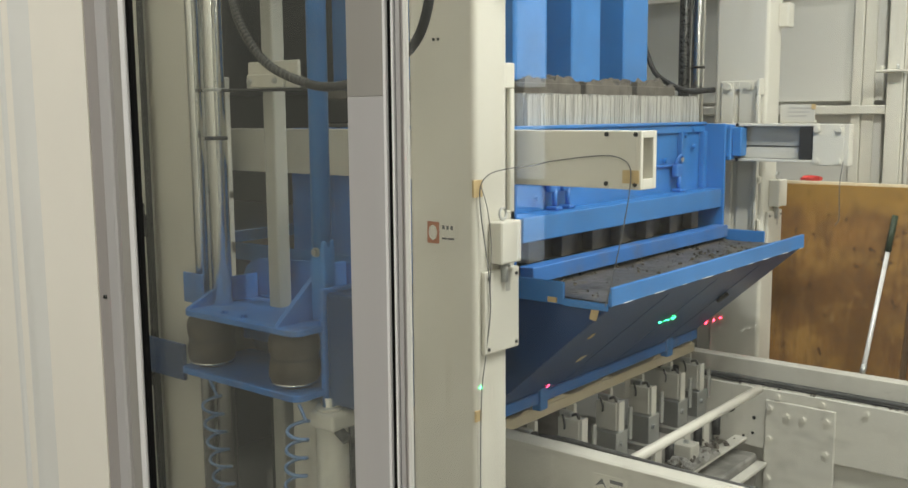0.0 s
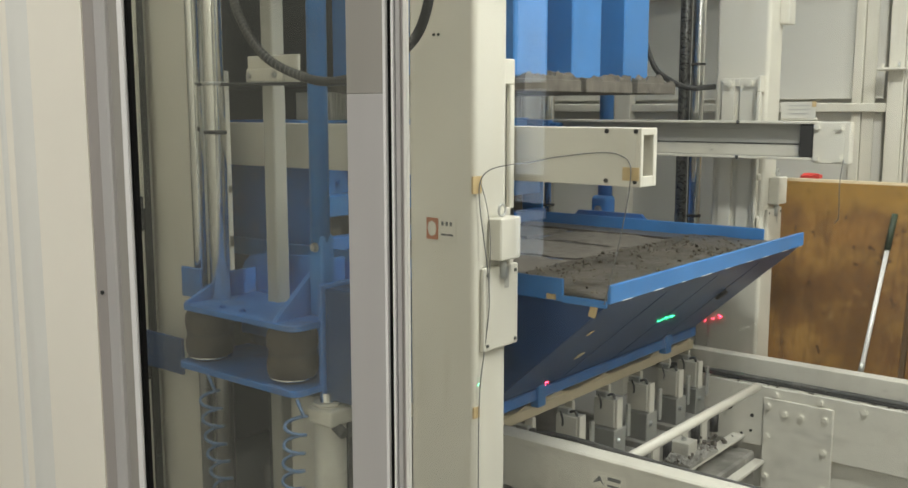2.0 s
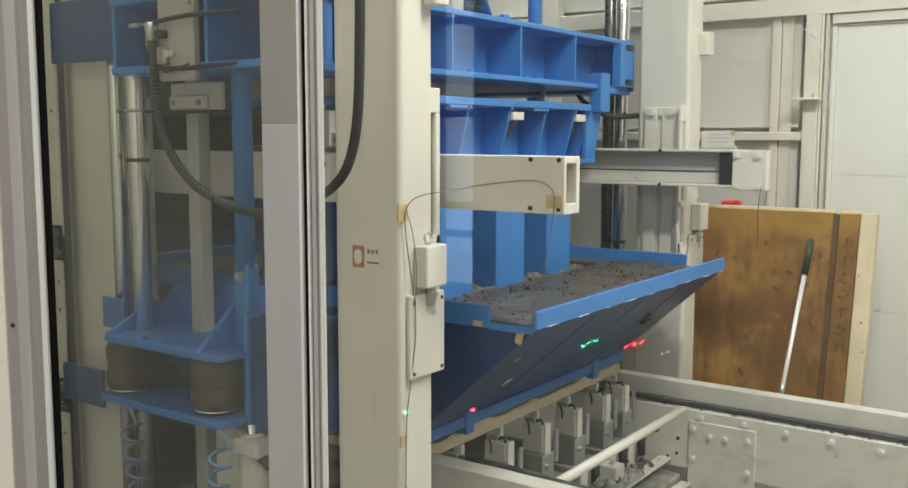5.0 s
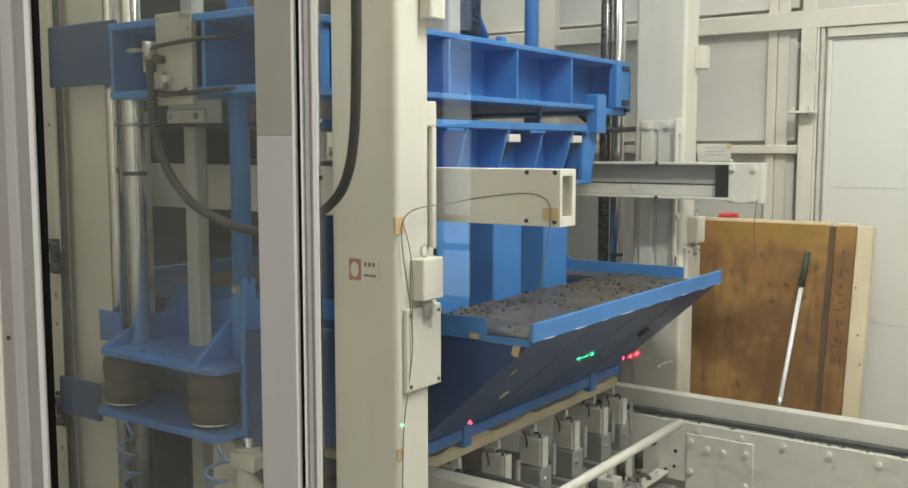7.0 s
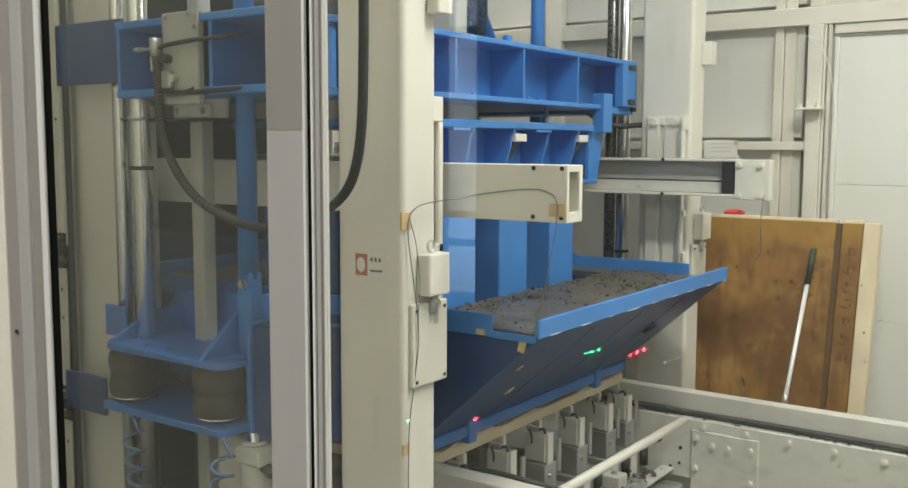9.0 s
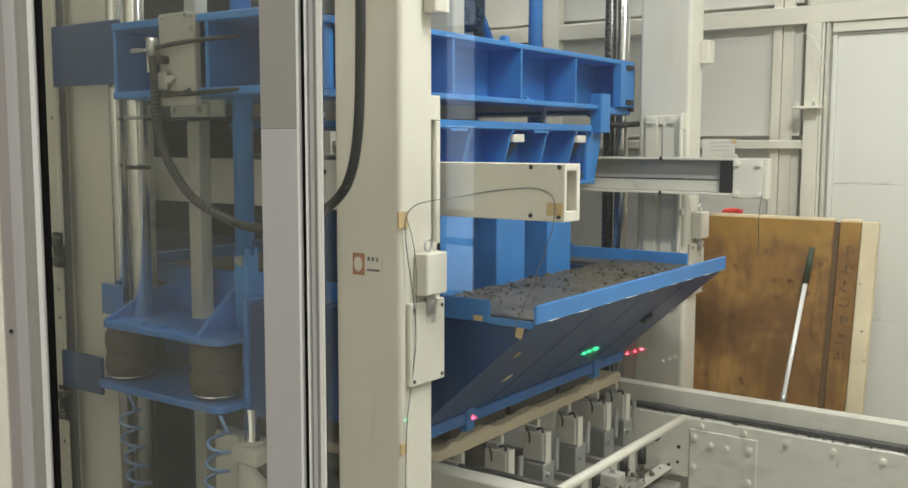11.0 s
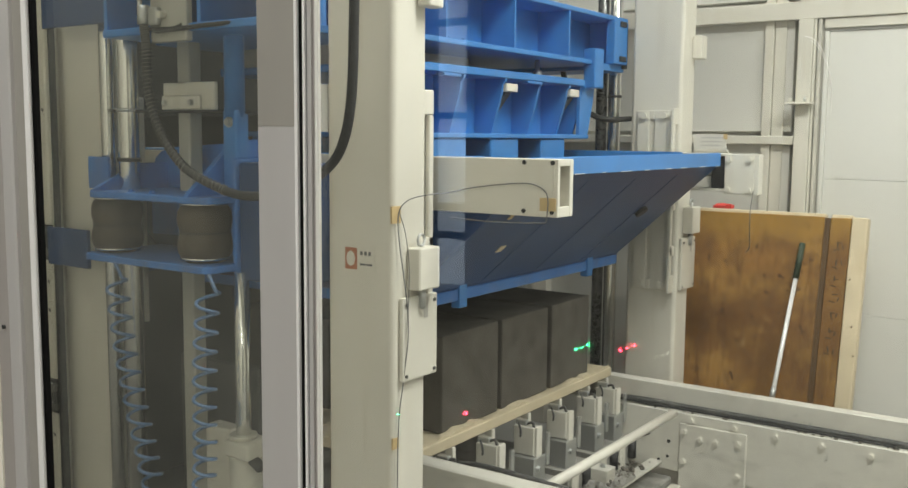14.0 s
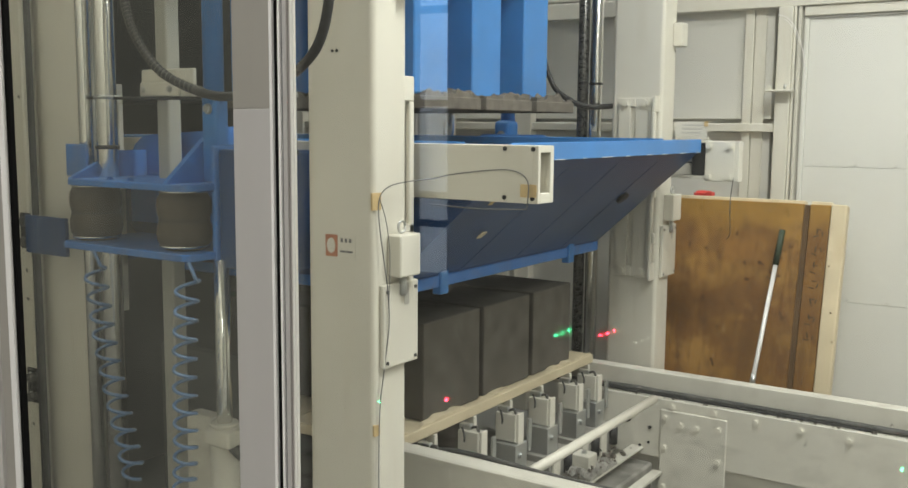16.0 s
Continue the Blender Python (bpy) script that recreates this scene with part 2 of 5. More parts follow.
INK = material("grey_ink", (0.16, 0.16, 0.16), 0.7, vary=0.05, bump=0)
ORANGE = material("orange_print", (0.46, 0.21, 0.13), 0.6, vary=0.06, bump=0)
RED = material("red_cloth", (0.60, 0.05, 0.04), 0.8, vary=0.2, scale=20, bump=0.2)
COIL = material("blue_air_hose", (0.12, 0.21, 0.38), 0.3, vary=0.08, bump=0)
GREEN = material("dark_green_grip", (0.028, 0.045, 0.022), 0.6, vary=0.1, bump=0.05)
FLOOR = material("grey_concrete_floor", (0.27, 0.265, 0.25), 0.7, vary=0.1, scale=1.5, fine=40, bump=0.08, stain=(0.2, 0.19, 0.18), stain_amount=0.5, stain_scale=1.2)
DARK = material("dark_machine_steel", (0.06, 0.062, 0.06), 0.6, vary=0.2, scale=5, bump=0.1)
GLASS = glass_material("window_glass", (0.95, 0.965, 0.96), 0.006)
# The dust film here also stands in for reflected haze on the pane.
GLASS_DUSTY = glass_material("dusty_window_glass", (0.88, 0.895, 0.87), 0.05)
LED_RED, LED_GREEN = glow("red_led", (1.0, 0.02, 0.05), 120), glow("green_led", (0.03, 1.0, 0.3), 60)
LED_WHITE = glow("white_led", (1.0, 1.0, 0.92), 2.6)
DIFFUSER = glow("lamp_diffuser", (1.0, 0.97, 0.9), 5)


# ---- building helpers ----
HOME = {}


def thing(name, at, label="", category="", group="", kind=""):
    ob = new(name)
    ob.empty_display_size = 0.1
    ob.location = at
    HOME[ob] = Vector(at)
    return tagged(ob, label, category, group, kind)


def part(name, bm, mat, parent=None, label=""):
    """Links a bmesh, in world places, as one mesh under a thing or part (or alone)."""
    home = HOME[parent] if parent else Vector((0, 0, 0))
    bmesh.ops.recalc_face_normals(bm, faces=bm.faces)
    bm.transform(Matrix.Translation(-home))
    me = bpy.data.meshes.new(name)
    bm.to_mesh(me)
    bm.free()
    me.materials.append(mat)
    ob = new(name, me)
    ob.parent = parent
    HOME[ob] = home
    if label:
        ob["label"] = label
    return ob


def solid(name, bm, mat, label="", category="", group="", kind=""):
    return tagged(part(name, bm, mat), label, category, group, kind)


def box(bm, x0, x1, y0, y1, z0, z1, bevel=0.004, seg=1, turn=None):
    m = Matrix.Translation(((x0 + x1) / 2, (y0 + y1) / 2, (z0 + z1) / 2))
    if turn:
        m = m @ turn
    m = m @ Matrix.Diagonal((abs(x1 - x0), abs(y1 - y0), abs(z1 - z0), 1))
    vs = bmesh.ops.create_cube(bm, size=1, matrix=m)["verts"]
    if bevel:
        es = list({e for v in vs for e in v.link_edges})
        bmesh.ops.bevel(bm, geom=es, offset=bevel, segments=seg, affect="EDGES", profile=0.5)
    return bm


def B(*a, **k):
    return box(bmesh.new(), *a, **k)


def rod(bm, p, q, r, seg=20, r2=None):
    p, q = Vector(p), Vector(q)
    d = q - p
    m = Matrix.Translation((p + q) / 2) @ d.to_track_quat("Z", "Y").to_matrix().to_4x4()
    bmesh.ops.create_cone(bm, cap_ends=True, segments=seg, radius1=r, radius2=r if r2 is None else r2, depth=d.length, matrix=m)
    return bm


def R(*a, **k):
    bm = rod(bmesh.new(), *a, **k)
    for f in bm.faces:
        f.smooth = len(f.verts) == 4
    return bm


def smooth_line(points):
    pts = [Vector(p) for p in points]
    fine = []
    for i in range(len(pts) - 1):
        a, b, c, d = pts[max(i - 1, 0)], pts[i], pts[i + 1], pts[min(i + 2, len(pts) - 1)]
        for k in range(6):
            t = k / 6
            fine.append(0.5 * ((2 * b) + (c - a) * t + (2 * a - 5 * b + 4 * c - d) * t * t + (3 * b - a - 3 * c + d) * t ** 3))
    fine.append(pts[-1])
    return fine


def sweep(points, r, seg=8):
    """A round hose through points, smoothed."""
    return pipe(smooth_line(points), r, seg)


def pipe(fine, r, seg=8):
    bm, rings, side = bmesh.new(), [], None
    for i, p in enumerate(fine):
        d = (fine[min(i + 1, len(fine) - 1)] - fine[max(i - 1, 0)]).normalized()
        side = d.orthogonal() if side is None else side - d * side.dot(d)
        side.normalize()
        up = d.cross(side)
        rings.append([bm.verts.new(p + r * (math.cos(2 * math.pi * k / seg) * side + math.sin(2 * math.pi * k / seg) * up)) for k in range(seg)])
    for a, b in zip(rings, rings[1:]):
        for k in range(seg):
            bm.faces.new((a[k], a[(k + 1) % seg], b[(k + 1) % seg], b[k])).smooth = True
    bm.faces.new(rings[0])
    bm.faces.new(rings[-1])
    return bm


def prism(outline, axis, a, b):
    """An outline of two coordinates pushed along an axis (0 x, 1 y, 2 z) from a to b."""
    bm = bmesh.new()

    def at(p, s):
        q = list(p)
        q.insert(axis, s)
        return bm.verts.new(q)
    lo, hi = [at(p, a) for p in outline], [at(p, b) for p in outline]
    n = len(outline)
    bm.faces.new(lo)
    bm.faces.new(hi)
    for i in range(n):
        bm.faces.new((lo[i], lo[(i + 1) % n], hi[(i + 1) % n], hi[i]))
    return bm


def bolt(parent, p, way, r=0.014, h=0.012, mat=None, name="bolt"):
    """A hexagon-headed bolt on a washer at p, looking along way."""
    p, way = Vector(p), Vector(way)
    bm = rod(bmesh.new(), p, p + way * 0.004, r * 1.35, 12)
    rod(bm, p + way * 0.004, p + way * h, r, 6)
    return part(name, bm, mat or CREAM, parent)


def lathe(profile, x, y, seg=28):
    bm, rings = bmesh.new(), []
    for r, z in profile:
        rings.append([bm.verts.new((x + r * math.cos(2 * math.pi * k / seg), y + r * math.sin(2 * math.pi * k / seg), z)) for k in range(seg)])
    for a, b in zip(rings, rings[1:]):
        for k in range(seg):
            bm.faces.new((a[k], a[(k + 1) % seg], b[(k + 1) % seg], b[k])).smooth = True
    bm.faces.new(rings[0])
    bm.faces.new(rings[-1])
    return bm


def rough_plate(x0, x1, y0, y1, z, nx, ny, height, seed, floor_drop=0.02, grain=7):
    """An uneven layer with a lumpy top and closed sides."""
    bm, grid = bmesh.new(), []
    for i in range(nx + 1):
        row = []
        for j in range(ny + 1):
            x, y = x0 + (x1 - x0) * i / nx, y0 + (y1 - y0) * j / ny
            n = noise.fractal(Vector((x * grain + seed, y * grain, seed)), 0.8, 2.1, 5)
            row.append(bm.verts.new((x, y, z + height * (0.5 + n * 0.9))))
        grid.append(row)
    for i in range(nx):
        for j in range(ny):
            bm.faces.new((grid[i][j], grid[i + 1][j], grid[i + 1][j + 1], grid[i][j + 1]))
    edge = [grid[i][0] for i in range(nx)] + [grid[nx][j] for j in range(ny)] + [grid[i][ny] for i in range(nx, 0, -1)] + [grid[0][j] for j in range(ny, 0, -1)]
    low = [bm.verts.new((v.co.x, v.co.y, z - floor_drop)) for v in edge]
    n = len(edge)
    for i in range(n):
        bm.faces.new((edge[i], edge[(i + 1) % n], low[(i + 1) % n], low[i]))
    bm.faces.new(low)
    return bm


# ---- hall ----
solid("floor", B(-9.4, 5, -4, 6.2, -0.2, 0, bevel=0), FLOOR, "grey concrete hall floor", "floor", kind="structure")
solid("ceiling", B(-9.4, 5, -4, 6.2, 5.0, 5.2, bevel=0), WALL, "pale hall ceiling", "ceiling", kind="structure")
for x0, x1, z0, z1 in ((-9.4, -4.46, 0, 5), (-4.06, 5, 0, 5), (-4.46, -4.06, 0, 0.9), (-4.46, -4.06, 3.4, 5)):
    solid("wall_south", B(x0, x1, -4.2, -4, z0, z1, bevel=0), WALL_GREY, "grey plain wall", "wall", kind="structure")
win = thing("window_3", (-4.2, -4.1, 0.9), "narrow tall daylit window with cross bars", "window", kind="structure")
for z in (1.28, 1.5, 2.2, 2.9):
    part("cross_bar", B(-4.46, -4.06, -4.12, -4.06, z, z + 0.05), DARK, win)
solid("backdrop", B(-5.0, -3.4, -4.6, -4.55, 0.5, 3.8, bevel=0), OUTSIDE, "plain bright daylight outside the window", "sky", kind="structure")
solid("wall_west", B(-9.6, -9.4, -4, 6.2, 0, 5, bevel=0), WALL, "pale plain wall", "wall", kind="structure")
solid("wall_east", B(5, 5.2, -4, 6.2, 0, 5, bevel=0), WALL, "pale plain wall", "wall", kind="structure")

back = thing("wall_north", (-2, 6.05, 0), "pale sheet-metal wall in a white steel frame", "wall", kind="structure")
part("wall_body", B(-9.4, 5, 6.12, 6.2, 0, 5, bevel=0), WALL, back)
px = -7.6
while px < -1.7:
    part("panel", B(px, min(px + 0.97, -1.69), 6.06, 6.12, 0, 2.03, bevel=0.004), WALL, back)
    part("panel", B(px, min(px + 0.97, -1.69), 6.06, 6.12, 2.11, 2.78, bevel=0.004), WALL, back)
    part("panel", B(px, min(px + 0.97, -1.69), 6.06, 6.12, 2.91, 4.9, bevel=0.004), WALL, back)
    if px + 0.97 < -1.8:
        part("upright", B(px + 0.972, px + 1.04, 6.035, 6.06, 0, 4.9), CREAM, back)
    px += 1.01
part("upright", B(-1.862, -1.808, 6.03, 6.06, 0, 4.9, bevel=0.003), CREAM, back)
part("upright", B(-1.804, -1.735, 6.045, 6.06, 0, 4.9, bevel=0.003), CREAM, back)
part("rail", B(-7.6, -1.655, 6.0, 6.06, 2.032, 2.084), CREAM, back)
part("beam", B(-7.6, 4.6, 5.99, 6.06, 2.775, 2.88), CREAM, back)
part("post", B(-1.650, -1.564, 5.98, 6.12, 0, 2.775, bevel=0.006, seg=2), CREAM, back)
part("post", B(-1.650, -1.564, 5.995, 6.12, 2.88, 4.9, bevel=0.006, seg=2), CREAM, back)
part("post", B(-3.45, -3.33, 5.98, 6.06, 0, 4.9), CREAM, back)
part("post", B(-5.6, -5.48, 5.98, 6.06, 0, 4.9), CREAM, back)
clip = thing("wall_clip", (-1.62, 5.98, 2.28), "small white latch clipped on a steel post", "latch")
part("clip_plate", B(-1.695, -1.535, 5.90, 5.98, 2.27, 2.285), CREAM, clip)
part("clip_tab", B(-1.685, -1.665, 5.94, 5.98, 2.285, 2.31), CREAM, clip)
part("pin", R((-1.58, 5.93, 2.285), (-1.58, 5.93, 2.315), 0.008), STEEL, clip)

door = thing("door_1", (-0.6, 6.0, 0), "tall white sheet-metal door, closed", "door", kind="structure")
part("jamb", B(-1.562, -1.548, 5.995, 6.12, 0, 2.775, bevel=0.002), CREAM, door)
part("jamb_groove", B(-1.547, -1.541, 6.02, 6.12, 0, 2.775, bevel=0), GREY_POST, door, "dark gap line")
part("jamb", B(-1.540, -1.520, 6.0, 6.12, 0, 2.775, bevel=0.003), CREAM_DIRTY, door)
part("jamb_seal", B(-1.519, -1.506, 6.03, 6.12, 0, 2.775, bevel=0), GREY_POST, door, "grey rubber door seal")
part("door_stile", B(-1.505, -1.478, 6.015, 6.06, 0.02, 2.70, bevel=0.004), DOOR_WHITE, door)
part("header", B(-1.505, 1.2, 6.005, 6.12, 2.716, 2.773, bevel=0.003), CREAM, door)
part("header_seal", B(-1.505, 1.2, 6.02, 6.12, 2.701, 2.715, bevel=0), GREY_POST, door)
for z0, z1 in ((0.02, 1.0285), (1.03, 1.8285), (1.83, 2.70)):
    part("door_panel", B(-1.477, 1.2, 6.03, 6.10, z0, z1, bevel=0.0015), DOOR_WHITE, door)
for z in (1.045, 1.845):
    for x in (-1.40, -1.18, -0.96, -0.74):
        bolt(door, (x, 6.03, z), (0, -1, 0), 0.005, 0.006, STEEL, "rivet")

# ---- plywood boards and the pole against the back wall ----
LEAN = Matrix.Translation((0, 5.72, 1.63)) @ Matrix.Rotation(radians(-11), 4, "X") @ Matrix.Translation((0, -5.72, -1.63))


def leaned(ob):
    ob.matrix_world = LEAN @ Matrix.Translation(HOME[ob] if ob.type == "EMPTY" else (0, 0, 0))


for x0, x1, y in ((-2.17, -1.375, 0), (-1.345, -1.232, 0.012)):
    board = thing("plywood_board", (x0, 5.7 + y, 0), "stained brown plywood board standing on edge against the wall", "board", "plywood boards")
    part("face", B(x0, x1, 5.70 + y, 5.72 + y, -0.028, 1.625), PLY, board)
    part("edge_strip", B(x0, x1, 5.722 + y, 5.78, -0.014, 1.645), PINE, board, "pale pine edge")
    leaned(board)
# Dark filler drawn in place of the shadow gap between the boards.
leaned(solid("gap_filler", B(-1.374, -1.346, 5.708, 5.78, -0.026, 1.62, bevel=0.001), STRIP, "dark filler strip for the shaded gap between two boards", "board"))
batten = solid("timber_batten", B(-1.229, -1.144, 5.705, 5.78, -0.026, 1.63, bevel=0.006), PINE, "pale pine batten beside the plywood", "timber")
for k in range(7):
    zz = 1.44 - 0.098 * k
    for n, (dx, dz, w, hgt) in enumerate(((0.0, 0.0, 0.034, 0.007), (0.008, 0.020, 0.008, 0.032), (0.026, 0.014, 0.007, 0.026), (0.012, 0.040, 0.030, 0.006))):
        if (k + n) % 5 == 4:
            continue
        mx, mz = -1.315 + dx * 1.2 + 0.008 * ((k * 3 + n) % 3), zz + dz - 0.005 * ((k + n) % 3)
        part("mark", B(mx, mx + w, 5.7095, 5.7115, mz, mz + hgt, bevel=0, turn=Matrix.Rotation(radians((k * 37 + n * 23) % 40 - 20), 4, "Y")), MARK, board, "dark painted bar")
for zz in (1.28, 1.02, 0.86, 0.55):
    part("knot", R((-1.185 + 0.03 * math.sin(zz * 9), 5.7055, zz), (-1.185 + 0.03 * math.sin(zz * 9), 5.7035, zz), 0.005 + 0.006 * (zz % 0.4), seg=10), STRIP, batten, "dark knot")
leaned(batten)
pole = thing("mop_pole", (-1.59, 5.25, 0), "silver tube handle with a dark green grip, leaning on plywood", "pole")
top, foot = Vector((-1.478, 5.650, 1.475)), Vector((-1.590, 5.250, 0.005))
mid = foot.lerp(top, 0.865)
part("tube", R(foot, mid, 0.0125), POLE, pole, "silver aluminium tube")
part("grip", R(mid, top, 0.017), GREEN, pole, "dark green rubber grip")
part("joint_sleeve", R(foot.lerp(top, 0.40), foot.lerp(top, 0.45), 0.016), STEEL, pole)
rag_bm = rough_plate(-2.04, -1.93, 5.73, 5.79, 1.647, 22, 12, 0.030, 3.3, 0.002)
solid("red_rag", rag_bm, RED, "crumpled red rag on top of the plywood", "rag")

# ---- gantry columns ----
def column(x0, x1, y0, y1):
    """One hollow square column on its foot plate."""
    c = thing("gantry_column", (x0, y0, 0), "cream-painted square steel machine column with rounded corners", "column", "gantry columns")
    part("shaft", B(x0, x1, y0, y1, 0.02, 4.6, bevel=0.022, seg=4), CREAM, c)
    part("foot_plate", B(x0 - 0.06, x1 + 0.06, y0 - 0.05, y1 + 0.05, 0, 0.02), CREAM, c)
    return c


col_a = column(-2.35, -2.045, 2.604, 2.796)
col_a2 = column(-3.955, -3.65, 2.604, 2.796)
col_b = column(-2.35, -2.045, 5.18, 5.372)
col_b2 = column(-3.955, -3.65, 5.18, 5.372)

# Two small holes in the column, drawn as dark screw heads.
for x in (-2.225, -2.204):
    bolt(col_a, (x, 2.604, 2.309), (0, -1, 0), 0.004, 0.003, DARK, "screw")

# fittings on the free faces of the two front columns
for c, y0 in ((col_a, 2.604), (col_b, 5.18)):
    part("guard_plate", B(-2.045, -2.025, y0 + 0.03, y0 + 0.235, 1.20, 1.50, bevel=0.006, seg=2), CREAM, c)
    for yy in (y0 + 0.05, y0 + 0.215):
        for zz in (1.22, 1.475):
            bolt(c, (-2.025, yy, zz), (1, 0, 0), 0.005, 0.005, DARK, "screw")
    part("stop_block", B(-2.045, -1.985, y0 + 0.075, y0 + 0.195, 1.525, 1.675, bevel=0.005), CREAM, c)
    # Slot drawn as a flat grey sheet, its inner shade put into the colour.
    part("slot", B(-2.0265, -2.0245, y0 + 0.150, y0 + 0.178, 1.415, 1.494, bevel=0), GREY_POST, c, "shaded slot")
    part("stop_pin", R((-2.02, y0 + 0.135, 1.455), (-2.02, y0 + 0.135, 1.525), 0.014), STEEL, c, "steel stop pin")
    ring = [Vector((-2.015, y0 + 0.12 + 0.02 * math.cos(a), 1.70 + 0.02 * math.sin(a))) for a in [k * math.pi / 10 for k in range(21)]]
    part("eye_bolt", pipe(ring, 0.005), STEEL, c, "steel eye bolt")
    part("lug", B(-2.045, -1.99, y0 + 0.13, y0 + 0.215, 2.51, 2.64, bevel=0.005), CREAM, c)

# slotted brackets that carry the rails
for y0, y1, s in ((2.796, 2.926, -1), (5.05, 5.18, 1)):
    for x0, x1 in ((-2.30, -2.06), (-3.94, -3.70)):
        br = thing("rail_bracket", (x0, y0, 1.2), "cream slotted adjusting bracket bolted to a column", "bracket", "rail brackets")
        fy = (y0, y0 + 0.02) if s < 0 else (y1 - 0.02, y1)
        for a, b in ((x0, x0 + 0.075), (x0 + 0.105, x1 - 0.025)):
            part("plate", B(a, b, fy[0], fy[1], 1.20, 2.22), CREAM, br)
        part("plate_end", B(x0 + 0.075, x0 + 0.105, fy[0], fy[1], 2.17, 2.22), CREAM, br)
        part("plate_end", B(x0 + 0.075, x0 + 0.105, fy[0], fy[1], 1.20, 1.26), CREAM, br)
        gy = (y0, y0 + 0.064) if s < 0 else (y1 - 0.064, y1)
        for z0, z1 in ((1.19, 1.29), (1.40, 1.46), (1.66, 1.70), (2.14, 2.23)):
            part("flange", B(x1 - 0.02, x1, gy[0], gy[1], z0, z1), CREAM, br)
        edge = (gy[1] - 0.028, gy[1]) if s < 0 else (gy[0], gy[0] + 0.028)
        part("flange", B(x1 - 0.02, x1, edge[0], edge[1], 1.29, 2.14), CREAM, br)
        part("flange_web", B(x1 - 0.045, x1 - 0.025, gy[0] + 0.022, gy[1] - 0.002, 1.25, 2.16), CREAM_DIRTY, br)
        for zz in (2.19, 1.235):
            for xx in (x0 + 0.045, x0 + 0.165):
                bolt(br, (xx, fy[0] if s > 0 else fy[1], zz), (0, -1 if s > 0 else 1, 0), 0.02, 0.02, CREAM)

# ---- feeder rails ----
Z0, Z1 = 1.789, 1.989
near = thing("feeder_rail", (-4.9, 2.926, Z0), "cream steel channel rail with an open end", "rail", "feeder rails")
part("web", B(-5.4, -1.600, 2.926, 2.936, Z0, Z1, bevel=0.002), CREAM, near)
part("flange", B(-5.4, -1.600, 2.936, 3.036, Z1 - 0.012, Z1, bevel=0.002), CREAM, near)
part("flange", B(-5.4, -1.600, 2.936, 3.036, Z0, Z0 + 0.012, bevel=0.002), CREAM, near)
for a in ((2.926, 2.942, Z0, Z1), (3.014, 3.038, Z0, Z1), (2.942, 3.014, Z1 - 0.024, Z1), (2.942, 3.014, Z0, Z0 + 0.036)):
    part("end_frame", B(-1.600, -1.583, a[0], a[1], a[2], a[3], bevel=0.002), CREAM, near)
part("end_recess", B(-1.645, -1.600, 3.024, 3.036, Z0 + 0.012, Z1 - 0.012, bevel=0), CREAM, near)
part("end_recess", B(-1.66, -1.645, 2.936, 3.036, Z0 + 0.012, Z1 - 0.012, bevel=0), CREAM, near)
for xx in (-1.604, -1.717):
    for zz in (Z1 - 0.012, Z0 + 0.018):
        bolt(near, (xx, 2.926, zz), (0, -1, 0), 0.006, 0.005, BLACK, "screw")
far = thing("feeder_rail", (-4.9, 5.05, Z0), "cream channel rail with a worn grey web", "rail", "feeder rails")
part("web", B(-5.4, -1.716, 5.036, 5.05, Z0, Z1, bevel=0.002), RAIL_WEB, far, "rubbed grey running surface")
part("flange", B(-5.4, -1.70, 4.978, 5.036, Z1 - 0.014, Z1, bevel=0.002), CREAM, far)
part("flange", B(-5.4, -1.70, 4.978, 5.036, Z0, Z0 + 0.014, bevel=0.002), CREAM, far)
part("wear_band", B(-5.4, -1.80, 5.031, 5.035, Z0 + 0.018, Z0 + 0.075, bevel=0), CREAM_DIRTY, far, "paler worn band")
part("wear_line", B(-5.4, -1.80, 5.029, 5.035, Z0 + 0.078, Z0 + 0.084, bevel=0), DARK, far, "dark rubbed line")
part("rubber_stop", B(-1.79, -1.718, 4.985, 5.034, Z0 + 0.016, Z1 - 0.016, bevel=0.004), BLACK, far, "black rubber stop")
part("end_plate", B(-1.716, -1.56, 4.974, 4.986, Z0 - 0.012, Z1 - 0.004, bevel=0.003), CREAM, far)
part("end_cap", B(-1.56, -1.535, 4.974, 5.04, Z0 - 0.012, Z1 - 0.004, bevel=0.003), CREAM, far)
for xx in (-1.695, -1.585):
    for zz in (Z1 - 0.03, Z0 + 0.012):
        bolt(far, (xx, 4.974, zz), (0, -1, 0), 0.015, 0.014, CREAM)
for zz in (Z1 - 0.007, Z0 + 0.007):
    bolt(far, (-2.12, 4.978, zz), (0, -1, 0), 0.007, 0.005, BLACK, "screw")

